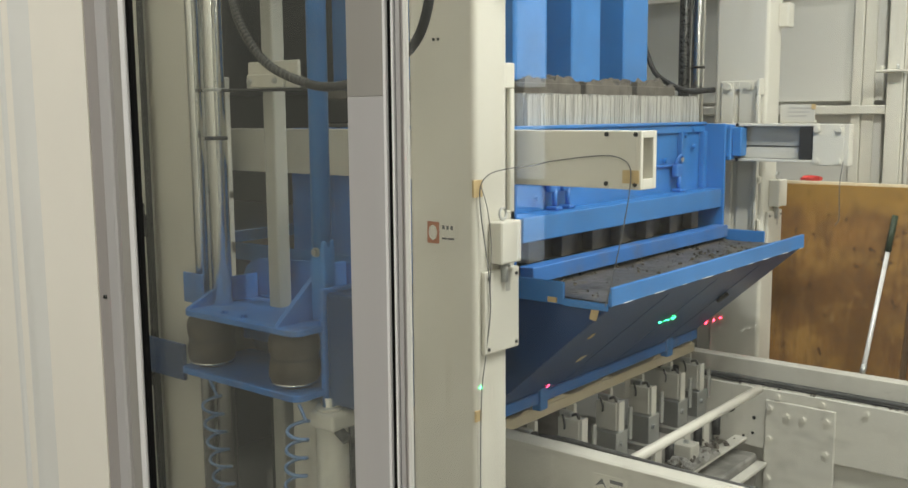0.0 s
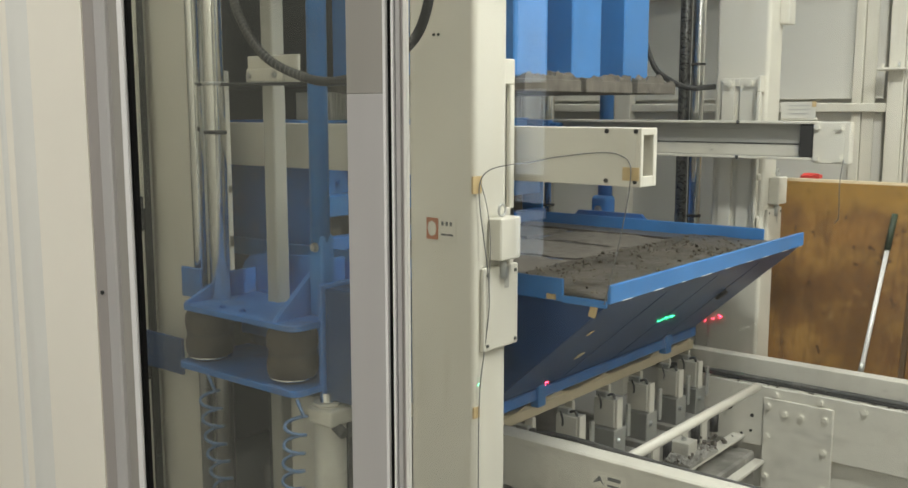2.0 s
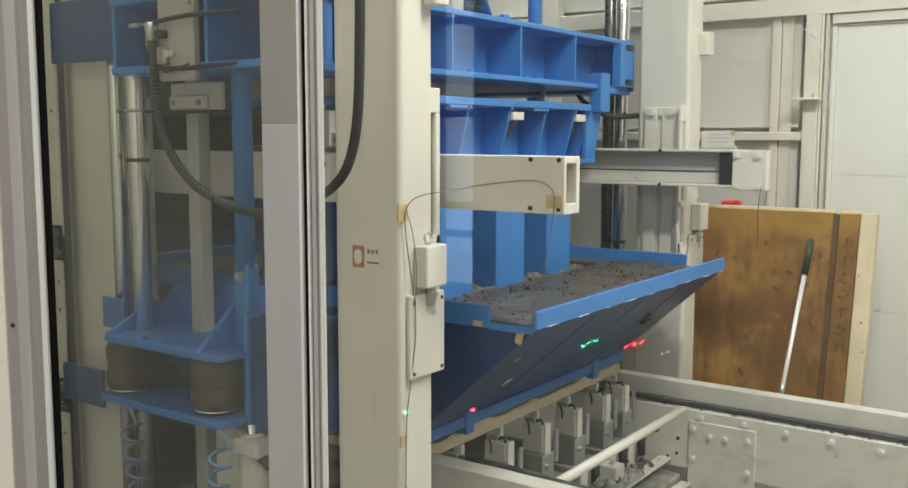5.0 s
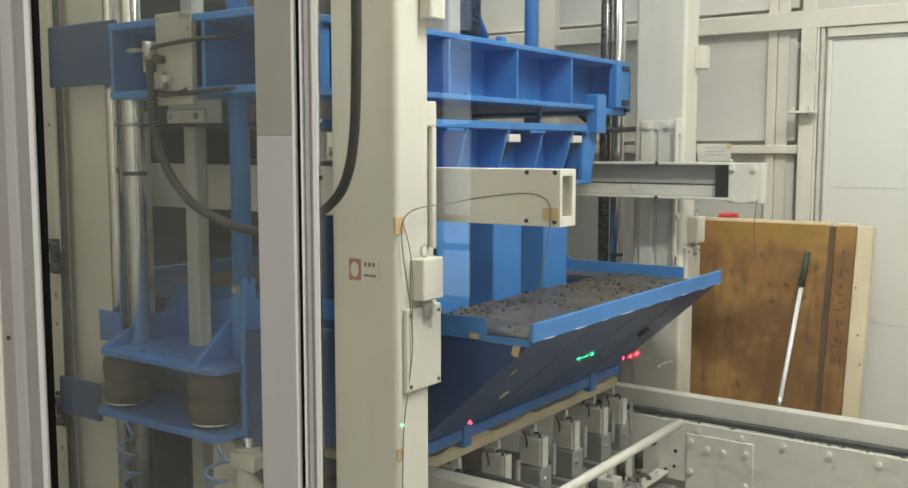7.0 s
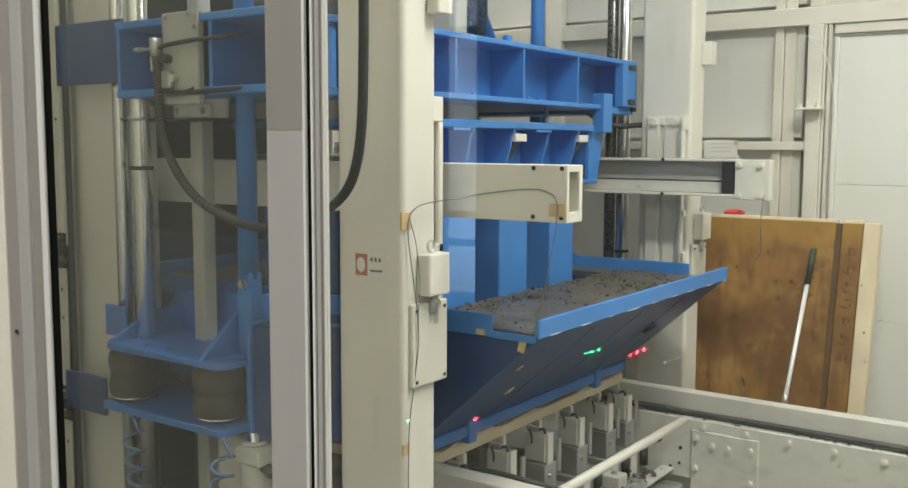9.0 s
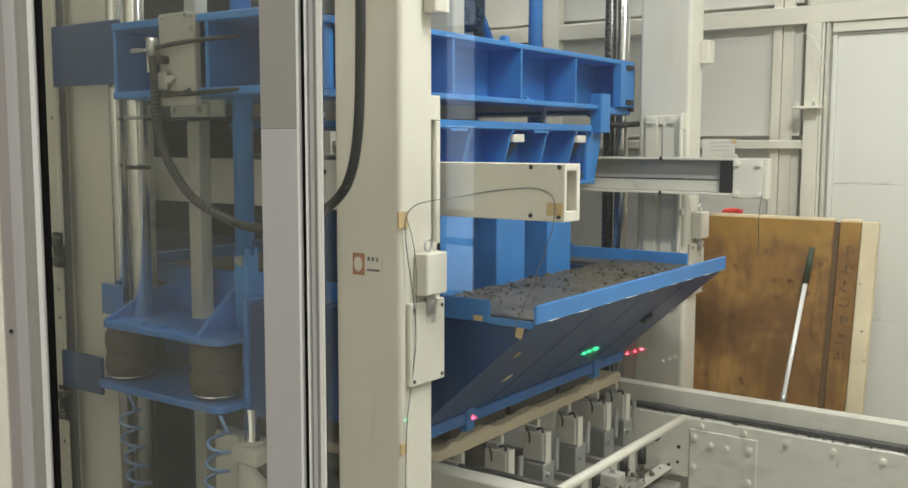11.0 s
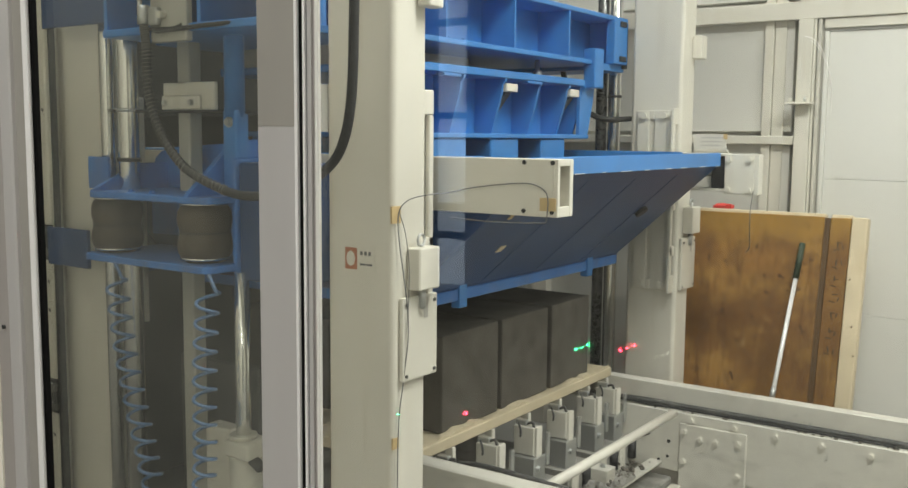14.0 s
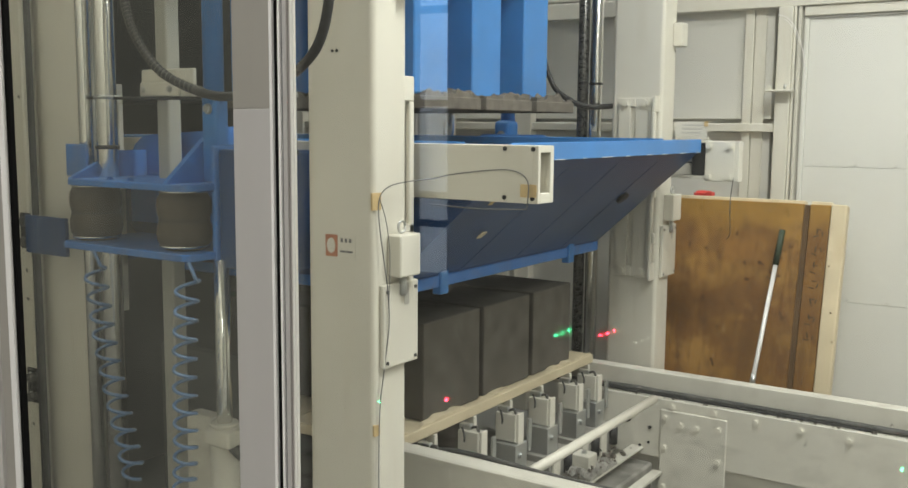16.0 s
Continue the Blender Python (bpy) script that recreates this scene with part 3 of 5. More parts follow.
# ---- guide pillars and standing tubes behind the window ----
for x, y in ((-3.498, 2.62), (-2.47, 2.62), (-2.50, 5.28), (-3.53, 5.28)):
    g = thing("guide_pillar", (x, y, 0), "bright chromed round guide pillar", "pillar", "guide pillars")
    part("shaft", R((x, y, 0), (x, y, 4.6), 0.044 if y < 3 else 0.038, seg=32), CHROME, g)
    for z in (2.155, 1.945):
        if y < 3:
            part("clamp_ring", R((x, y, z), (x, y, z + 0.016), 0.050, seg=32), STEEL if z > 2 else BLACK, g)
    if y > 5:
        for z in (1.42, 2.30):
            part("hose_tie", R((x, y, z), (x, y, z + 0.014), 0.042, seg=32), BLACK, g)
for x, y in ((-3.612, 2.60), (-2.585, 5.28)):
    solid("service_pipe", R((x, y, 0), (x, y, 4.6), 0.030 if y < 3 else 0.034), CHROME if y < 3 else CYL, "straight vertical service pipe beside a pillar", "pipe")
tube = thing("square_tube", (-3.115, 2.62, 0), "cream square steel tube with a bolted clamp block", "tube")
# Cream tube coloured grey: the dim light behind the window is painted in.
part("shaft", B(-3.30, -3.225, 2.72, 2.79, 0.02, 4.6, bevel=0.01, seg=2), GREY_POST, tube)
part("clamp_block", B(-3.367, -3.044, 2.70, 2.72, 2.162, 2.278, bevel=0.005), CREAM, tube)
part("clamp_jaw", B(-3.36, -3.12, 2.685, 2.70, 2.165, 2.225, bevel=0.005), CREAM, tube)
for x in (-3.335, -3.17):
    bolt(tube, (x, 2.685, 2.195), (0, -1, 0), 0.011, 0.012, STEEL)
solid("cable_duct", B(-3.52, -3.0, 2.88, 2.92, 0.0, 1.06, bevel=0.01), DARK, "dark machine panel behind the lift", "panel")

solid("signal_cable", sweep([(-3.56, 2.58, 2.16), (-3.3, 2.67, 2.158), (-3.0, 2.68, 2.156), (-2.7, 2.68, 2.15), (-2.45, 2.66, 2.15)], 0.007, 6), BLACK, "thin black cable strung between the guides", "cable")
loop = [(-3.117, 2.42, 2.39), (-3.107, 2.42, 2.30), (-3.104, 2.42, 2.143), (-3.041, 2.42, 1.987), (-2.894, 2.42, 1.846), (-2.672, 2.42, 1.768), (-2.50, 2.42, 1.758), (-2.30, 2.42, 1.80),
        (-2.171, 2.42, 1.87), (-2.105, 2.42, 1.96), (-2.072, 2.42, 2.11), (-2.061, 2.42, 2.354), (-2.059, 2.42, 2.6), (-2.059, 2.42, 3.6)]
hose = thing("hydraulic_hose", (-2.5, 2.42, 1.76), "thick black hydraulic hose hanging in a loop", "hose")
part("rubber_hose", sweep(loop, 0.017), BLACK, hose)
wrap = smooth_line(loop[:6])
turns_of_wrap = []
for k in range(52 * 8 + 1):
    s = k / 416 * (len(wrap) - 1.001)
    p, q = wrap[int(s)], wrap[int(s) + 1]
    d = (q - p).normalized()
    side = Vector((0, 1, 0))
    c = p.lerp(q, s - int(s))
    turns_of_wrap.append(c + 0.0185 * (math.cos(k * math.pi / 4) * side + math.sin(k * math.pi / 4) * d.cross(side)))
part("spiral_wrap", pipe(turns_of_wrap, 0.0015, 5), RUBBER_PALE, hose, "pale spiral wrap")
part("ferrule", R((-3.117, 2.42, 2.39), (-3.118, 2.42, 2.46), 0.024), STEEL, hose, "steel crimp ferrule")
solid("rear_hose", sweep([(-2.70, 4.95, 2.55), (-2.66, 4.95, 2.40), (-2.643, 4.95, 2.356), (-2.586, 4.95, 2.258), (-2.461, 4.95, 2.184), (-2.38, 4.98, 2.165), (-2.365, 5.1, 2.17), (-2.37, 5.3, 2.18)], 0.016), BLACK, "black hose sagging between pillar and column", "hose")

# ---- stickers, tape and wire on the front column ----
st = thing("warning_sticker", (-2.243, 2.603, 1.63), "small white sticker with an orange square", "sticker")
part("backing", B(-2.262, -2.125, 2.6005, 2.6025, 1.59, 1.672, bevel=0), CREAM, st)
part("print", B(-2.260, -2.205, 2.599, 2.6005, 1.592, 1.670, bevel=0), ORANGE, st, "orange square")
part("print", prism([(-2.233 + 0.02 * math.cos(k * math.pi / 4), 1.631 + 0.028 * math.sin(k * math.pi / 4)) for k in range(8)], 1, 2.597, 2.599), CREAM, st)
for x in (-2.190, -2.171, -2.152):
    part("bar", B(x, x + 0.010, 2.599, 2.6005, 1.645, 1.659, bevel=0), INK, st)
for x0, x1 in ((-2.192, -2.168), (-2.164, -2.136)):
    part("bar", B(x0, x1, 2.599, 2.6005, 1.609, 1.616, bevel=0), INK, st)
for y, z, w in ((2.62, 1.794, 0.05), (2.62, 0.982, 0.034)):
    solid("tape_piece", B(-2.052, -2.043, y - w / 2, y + w / 2, z - 0.03 * w / 0.05, z + 0.03 * w / 0.05, bevel=0.001), TAPE, "square of tan masking tape holding a wire", "tape", "tape pieces")
solid("tape_piece", B(-1.652, -1.588, 2.922, 2.925, 1.810, 1.856, bevel=0.001), TAPE, "square of tan masking tape holding a wire", "tape", "tape pieces")
wire = [(-2.038, 2.622, 0.3), (-2.037, 2.622, 0.98), (-2.028, 2.64, 1.2), (-2.018, 2.655, 1.36), (-2.018, 2.645, 1.5), (-2.035, 2.625, 1.70), (-2.035, 2.622, 1.80), (-2.02, 2.66, 1.845),
        (-2.0, 2.76, 1.86), (-2.0, 2.88, 1.863), (-1.92, 2.917, 1.882), (-1.728, 2.917, 1.904), (-1.648, 2.917, 1.892), (-1.617, 2.917, 1.855), (-1.62, 2.915, 1.772)]
solid("sensor_wire", sweep(wire, 0.0021, 6), INK, "thin grey wire taped to the column and rail", "wire")
wire_end = thing("sensor_wire", (-1.62, 2.915, 1.77), "loose end of a thin grey wire below the rail", "wire")
part("wire", sweep([(-1.62, 2.915, 1.77), (-1.64, 2.915, 1.66), (-1.67, 2.915, 1.52), (-1.71, 2.92, 1.37)], 0.0021, 6), INK, wire_end)
wire2 = [(-2.038, 2.63, 1.80), (-2.03, 2.655, 1.72), (-2.022, 2.665, 1.60), (-2.022, 2.66, 1.45), (-2.018, 2.655, 1.36)]
solid("sensor_wire", sweep(wire2, 0.0016, 6), INK, "thin grey wire hanging beside the column", "wire")
solid("sensor_wire", sweep([(-1.56, 4.972, 1.80), (-1.57, 4.97, 1.70), (-1.58, 5.0, 1.62), (-1.64, 5.2, 1.53), (-1.72, 5.45, 1.45), (-1.80, 5.64, 1.40)], 0.0025, 6), INK, "thin grey wire hanging from the rail end", "wire")
sheet = thing("paper_notice", (-1.95, 5.38, 2.0), "white paper notice with rows of small print", "notice")
part("page", B(-2.040, -1.85, 5.376, 5.379, 2.0, 2.09, bevel=0), WALL, sheet)
for k in range(3):
    part("bar", B(-2.0, -1.89 + 0.012 * k, 5.3745, 5.376, 2.022 + 0.022 * k, 2.029 + 0.022 * k, bevel=0), FAINT, sheet)
part("tape", B(-1.868, -1.845, 5.372, 5.3745, 2.062, 2.092, bevel=0), TAPE, sheet, "scrap of tan tape")
part("stay", B(-2.044, -1.84, 5.379, 5.395, 1.985, 2.003), CREAM, sheet)

# ---- conveyor frame ----
nb = thing("conveyor_beam", (-2.4, 3.053, 0.5), "cream steel conveyor side beam with a dark rail on top", "beam", "conveyor beams")
part("web", B(-2.45, 1.2, 3.053, 3.067, 0.53, 0.743, bevel=0.003), CREAM_DIRTY, nb)
part("top_flange", B(-2.45, 1.2, 3.067, 3.15, 0.729, 0.743, bevel=0.003), CREAM_DIRTY, nb)
part("rail_strip", B(-2.2, 1.2, 3.15, 3.19, 0.70, 0.72, bevel=0.003), CREAM_DIRTY, nb)
for x in (-2.15, -1.0, 0.3):
    part("leg", B(x, x + 0.1, 3.07, 3.17, 0.0, 0.70), CREAM_DIRTY, nb)
sg = thing("warning_sticker", (-1.75, 3.05, 0.66), "small white sticker with dark marks", "sticker")
part("backing", B(-1.83, -1.68, 3.0495, 3.0515, 0.635, 0.695, bevel=0), CREAM, sg)
part("print", prism([(-1.82, 0.645), (-1.79, 0.68), (-1.77, 0.645), (-1.785, 0.66)], 1, 3.047, 3.0495), INK, sg)
part("bar", B(-1.755, -1.70, 3.048, 3.0495, 0.669, 0.683, bevel=0), INK, sg)
part("bar", B(-1.755, -1.69, 3.048, 3.0495, 0.645, 0.653, bevel=0), INK, sg)
solid("conveyor_hose", sweep([(-2.25, 3.26, 0.69), (-2.05, 3.22, 0.727), (-1.6, 3.175, 0.732), (-1.0, 3.172, 0.732), (1.0, 3.172, 0.732)], 0.011), RUBBER_GREY, "black hose lying along the conveyor beam", "hose")

fb = thing("conveyor_beam", (-2.4, 4.86, 0.1), "cream bolted steel conveyor side beam", "beam", "conveyor beams")
part("upper_band", B(-2.75, 1.2, 4.95, 5.03, 0.60, 0.718, bevel=0.004), CREAM_DIRTY, fb)
part("ledge", B(-2.55, 1.2, 4.872, 4.95, 0.585, 0.60, bevel=0.002), CREAM_DIRTY, fb)
part("side_plate", B(-2.42, 1.2, 4.86, 4.872, 0.27, 0.598, bevel=0.003), CREAM_DIRTY, fb)
part("lower_web", B(-2.42, 1.2, 4.90, 4.91, 0.02, 0.27, bevel=0.003), CREAM_DIRTY, fb)
part("cover_plate", B(-1.862, -1.50, 4.846, 4.86, 0.02, 0.545, bevel=0.004), CREAM_DIRTY, fb)
for x, z in ((-1.80, 0.565), (-1.57, 0.567), (-1.355, 0.56), (-1.13, 0.556), (-0.9, 0.55)):
    bolt(fb, (x, 4.86, z), (0, -1, 0), 0.014, 0.014, CREAM)
for x, z in ((-1.835, 0.505), (-1.745, 0.475), (-1.66, 0.475), (-1.54, 0.487), (-1.835, 0.34), (-1.54, 0.315), (-1.835, 0.12), (-1.54, 0.12)):
    bolt(fb, (x, 4.846, z), (0, -1, 0), 0.014, 0.014, CREAM)
# Open holes drawn as black discs, the dark inside put into the colour.
for x, z, r in ((-2.06, 0.465, 0.028), (-1.925, 0.43, 0.01), (-1.93, 0.345, 0.008), (-1.98, 0.32, 0.008), (-2.27, 0.50, 0.02)):
    part("hole_disc", R((x, 4.862, z), (x, 4.855, z), r, seg=16), BLACK, fb)
for x in (-2.25, -1.2, 0.2):
    part("leg", B(x, x + 0.1, 4.92, 5.02, 0.0, 0.585), CREAM_DIRTY, fb)
solid("conveyor_cable", sweep([(-2.52, 4.90, 0.615), (-2.3, 4.89, 0.62), (-2.05, 4.90, 0.625), (-1.9, 4.915, 0.618), (-1.5, 4.915, 0.618), (-1.0, 4.912, 0.618), (0.0, 4.912, 0.617), (1.0, 4.912, 0.617)], 0.017), RUBBER_GREY, "black cable bundle lying on the conveyor ledge", "cable")
solid("thin_cable", sweep([(-2.5, 4.885, 0.61), (-2.28, 4.878, 0.628), (-2.1, 4.88, 0.612), (-1.8, 4.884, 0.612), (-0.8, 4.884, 0.61)], 0.006), BLACK, "thin black cable on the conveyor ledge", "cable")
ledge_dirt = bmesh.new()
for k in range(260):
    cr = 0.003 + 0.008 * random.random() ** 3
    c = (random.uniform(-2.4, 0.6), random.choice((random.uniform(4.874, 4.885), random.uniform(4.93, 4.948))), 0.601)
    bmesh.ops.create_cube(ledge_dirt, size=cr * 1.7, matrix=Matrix.Translation(c) @ Matrix.Rotation(random.uniform(0, 6), 4, (random.random(), random.random(), 1)) @ Matrix.Diagonal((1, 0.7, 0.5, 1)))
tagged(part("ledge_dirt", ledge_dirt, CRUST, fb, "loose grey concrete dirt"), kind="stuff")
bar = thing("cross_bar", (-1.83, 3.3, 0.65), "white round cross bar of the conveyor", "bar", "cross bars")
part("tube", R((-1.834, 3.22, 0.65), (-1.826, 4.664, 0.65), 0.022), CREAM, bar)
part("end_cap", R((-1.826, 4.664, 0.65), (-1.826, 4.672, 0.65), 0.018), STEEL, bar)
bar2 = thing("cross_bar", (-1.87, 3.7, 0.185), "dusty flat steel cross bar of the conveyor", "bar", "cross bars")
part("tube", B(-1.895, -1.84, 3.7, 4.843, 0.185, 0.204, bevel=0.003), CREAM_DIRTY, bar2)
tray_b = thing("support_shelf", (-2.1, 3.4, 0.2), "dusty cream shelf strip under the conveyor", "shelf")
part("strip", B(-2.03, -1.96, 3.9, 4.86, 0.30, 0.315), CREAM_DIRTY, tray_b)
part("scrap", rough_plate(-2.10, -1.96, 4.20, 4.52, 0.318, 28, 52, 0.035, 9.1, 0.002, 16), BED, tray_b, "crumbled concrete scraps")
chips = bmesh.new()
for k in range(70):
    cr = random.uniform(0.006, 0.016)
    c = (random.uniform(-2.10, -1.97), random.gauss(4.45, 0.14), 0.322 + 0.02 * random.random())
    bmesh.ops.create_cube(chips, size=cr * 1.6, matrix=Matrix.Translation(c) @ Matrix.Rotation(random.uniform(0, 6), 4, (random.random(), random.random(), 1)) @ Matrix.Diagonal((1, 0.7, 0.5, 1)))
tagged(part("chips", chips, CRUST, tray_b, "loose dark and pale chips"), kind="stuff")
solid("pit_plate", B(-3.8, -1.9, 3.07, 4.855, 0.02, 0.24, bevel=0.01), BED, "mottled grey machine bed under the vibrating table", "machine bed")


def table_support(y):
    s = thing("table_support", (-2.27, y, 0.3), "cream support block with a clamp on a grey steel foot", "support", "table supports")
    part("block", B(-2.31, -2.20, y - 0.062, y, 0.56, 0.695, bevel=0.003), CREAM_DIRTY, s)
    part("cheek", B(-2.20, -2.186, y - 0.055, y - 0.004, 0.55, 0.70, bevel=0.002), CREAM, s)
    part("foot", B(-2.30, -2.18, y - 0.09, y + 0.02, 0.42, 0.556, bevel=0.003), STEEL, s, "grey zinc-plated foot")
    bolt(s, (-2.18, y - 0.05, 0.50), (1, 0, 0), 0.013, 0.014, STEEL)
    part("clamp", B(-2.31, -2.25, y - 0.05, y - 0.02, 0.697, 0.722, bevel=0.003), STEEL, s)
    part("hook", sweep([(-2.25, y - 0.035, 0.705), (-2.225, y - 0.035, 0.715), (-2.212, y - 0.04, 0.70), (-2.205, y - 0.04, 0.675)], 0.007, 6), RUBBER_GREY, s)
    part("strap", sweep([(-2.28, y - 0.07, 0.712), (-2.26, y - 0.085, 0.69), (-2.257, y - 0.086, 0.670), (-2.265, y - 0.075, 0.65)], 0.005, 6), RUBBER_GREY, s)
    part("nut", R((-2.27, y - 0.035, 0.70), (-2.27, y - 0.035, 0.713), 0.013, seg=6), STEEL, s)
    part("upright", B(-2.36, -2.315, y + 0.085, y + 0.11, 0.42, 0.714, bevel=0.003), CREAM, s)
    part("base", B(-2.36, -2.15, y - 0.12, y + 0.12, 0.24, 0.418), BED, s)
    part("lower_cheek", B(-2.148, -2.136, y - 0.10, y - 0.03, 0.26, 0.425, bevel=0.002), CREAM, s)
    part("damper", R((-2.135, y + 0.05, 0.30), (-2.135, y + 0.05, 0.40), 0.024, seg=16), BLACK, s, "black rubber damper")
    part("bracket", B(-2.186, -2.172, y + 0.022, y + 0.05, 0.50, 0.66, bevel=0.002), STEEL, s)


for y in (3.28, 3.60, 3.93, 4.25, 4.57, 4.80):
    table_support(y)
for y in (3.9, 4.35):
    bk = thing("bed_block", (-2.08, y, 0.3), "cream steel block on the machine bed", "block", "bed blocks")
    part("block", B(-2.12, -2.02, y - 0.05, y + 0.05, 0.24, 0.40, bevel=0.004), CREAM_DIRTY, bk)
    bolt(bk, (-2.07, y, 0.40), (0, 0, 1), 0.012, 0.014, STEEL)

# ---- pallet and blocks ----
pal = thing("pallet", (-3.0, 3.99, 0.715), "pale dusty wooden production pallet with chipped edges", "pallet")
for x0, x1 in ((-2.50, -2.32), (-2.69, -2.505), (-2.88, -2.695), (-3.07, -2.885), (-3.26, -3.075), (-3.45, -3.265), (-3.68, -3.455)):
    part("plank", B(x0, x1, 3.04, 4.955, 0.715, 0.765, bevel=0.006, seg=2), PALLET, pal)
part("mortar_spill", rough_plate(-2.36, -2.325, 3.05, 4.93, 0.757, 3, 150, 0.026, 5.7, 0.002), PALLET, pal, "dry mortar crumbs along the edge")


def concrete_block(x0, x1, y0, y1):
    bm = B(x0, x1, y0, y1, 0.768, 1.205, bevel=0.008, seg=2)
    solid("concrete_block", bm, CONCRETE, "fresh damp dark grey concrete block on a pallet", "concrete block", "concrete blocks")


for x0, x1 in ((-2.98, -2.36), (-3.64, -3.02)):
    for y0, y1 in ((3.345, 3.80), (3.835, 4.275), (4.315, 4.735)):
        concrete_block(x0, x1, y0, y1)

# loose mix that the tampers press down into the blocks
fills = []
for x0, x1 in ((-2.975, -2.365), (-3.635, -3.025)):
    for y0, y1 in ((3.35, 3.797), (3.84, 4.27), (4.32, 4.73)):
        fl = thing("concrete_mix", ((x0 + x1) / 2, (y0 + y1) / 2, 1.05), "loose damp concrete mix filling a mould cavity", "concrete", "concrete mix")
        part("mix", rough_plate(x0, x1, y0, y1, 1.196, 40, 32, 0.008, x0 * 3 + y0, 0.15), CRUST, fl)
        fills.append(fl)

# ---- mould with its tray and near lifting bracket ----
mould = thing("mould_box", (-3.0, 3.99, 0.77), "blue steel mould box with a flared filling tray", "mould")
# Slopes and end plates use the darkened blue; their shade is painted in.
part("front_slope", prism([(-1.735, 1.36), (-1.726, 1.365), (-2.29, 0.86), (-2.30, 0.84), (-2.33, 0.84), (-2.33, 0.90)], 1, 3.02, 4.925), BLUE_SHADED, mould, "blue sloping underside with shade in its colour")
part("back_slope", prism([(-4.255, 1.36), (-4.264, 1.365), (-3.70, 0.86), (-3.69, 0.84), (-3.67, 0.84), (-3.67, 0.90)], 1, 3.02, 4.925), BLUE_SHADED, mould)
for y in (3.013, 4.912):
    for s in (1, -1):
        part("end_gusset", prism([(-3 + s * 0.70, 0.85), (-3 + s * 1.262, 1.356), (-3 + s * 0.70, 1.347)], 1, y - 0.006, y + 0.006), BLUE_SHADED, mould)
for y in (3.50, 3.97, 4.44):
    part("seam", prism([(-1.76, 1.325), (-2.27, 0.868), (-2.2685, 0.8665), (-1.7585, 1.3235)], 1, y - 0.0015, y + 0.0015), BLUE_SHADED, mould)
part("bottom_frame", B(-2.335, -2.29, 3.06, 4.92, 0.80, 0.85, bevel=0.004), BLUE_WORN, mould)
part("bottom_frame", B(-3.71, -3.665, 3.06, 4.92, 0.80, 0.85, bevel=0.004), BLUE_WORN, mould)
for y in (3.06, 4.87):
    part("bottom_frame", B(-3.665, -2.335, y, y + 0.05, 0.80, 0.85, bevel=0.004), BLUE_WORN, mould)
for y in (3.385, 4.575):
    for x in (-2.325, -3.70):
        part("foot", B(x, x + 0.045, y - 0.03, y + 0.03, 0.768, 0.90, bevel=0.004), BLUE, mould)
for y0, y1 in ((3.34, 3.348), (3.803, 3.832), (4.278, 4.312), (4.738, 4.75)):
    part("cavity_wall", B(-3.655, -2.345, y0, y1, 0.86, 1.345, bevel=0), BLUE_SHADED, mould)
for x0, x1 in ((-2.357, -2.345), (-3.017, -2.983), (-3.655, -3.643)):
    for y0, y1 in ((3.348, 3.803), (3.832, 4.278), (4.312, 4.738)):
        part("cavity_wall", B(x0, x1, y0, y1, 0.86, 1.345, bevel=0), BLUE_SHADED, mould)
# tray plates round the cavities
for x0, x1, y0, y1 in ((-2.345, -1.75, 3.0, 4.93), (-4.25, -3.655, 3.0, 4.93), (-3.655, -2.345, 3.0, 3.34), (-3.655, -2.345, 4.75, 4.93)):
    part("tray_plate", B(x0, x1, y0, y1, 1.347, 1.362, bevel=0), TRAY_STEEL, mould, "muddy steel tray plate")
part("lip", B(-1.742, -1.726, 2.993, 4.94, 1.355, 1.424, bevel=0.003), BLUE, mould, "bright blue front lip")
for k in range(9):
    y = 3.08 + 0.22 * k
    part("worn_edge", B(-1.7275, -1.7245, y + 0.02 * (k % 3), y + 0.07 + 0.03 * (k % 2), 1.3555, 1.3585, bevel=0.0005), ALU, mould, "bare worn metal")
part("tray_wall", B(-4.25, -1.932, 2.993, 3.005, 1.34, 1.426, bevel=0.003), BLUE, mould)
part("tray_wall", B(-4.25, -1.932, 4.925, 4.937, 1.34, 1.426, bevel=0.003), BLUE, mould)
part("tray_wall", B(-4.265, -4.25, 2.993, 4.937, 1.34, 1.426, bevel=0.003), BLUE, mould)
part("end_plate", B(-3.70, -2.30, 2.995, 3.01, 0.86, 1.345, bevel=0.003), BLUE_SHADED, mould)
part("end_plate", B(-3.70, -2.30, 4.915, 4.93, 0.86, 1.345, bevel=0.003), BLUE_SHADED, mould)
part("tag", B(-2.085, -2.045, 3.315, 3.355, 1.040, 1.044, bevel=0.001, turn=Matrix.Rotation(radians(-42), 4, "Y")), PINE, mould, "small yellowed tag")
part("tape", B(-1.82, -1.79, 3.0, 3.006, 1.295, 1.34, bevel=0.001, turn=Matrix.Rotation(radians(14), 4, "Y")), TAPE, mould, "tan tape")
part("tape", B(-2.0, -1.96, 2.986, 2.993, 1.345, 1.365, bevel=0.001), TAPE, mould, "tan tape")
part("corner_edge", B(-1.932, -1.742, 2.989, 2.999, 1.338, 1.3645, bevel=0.001), BLUE, mould)
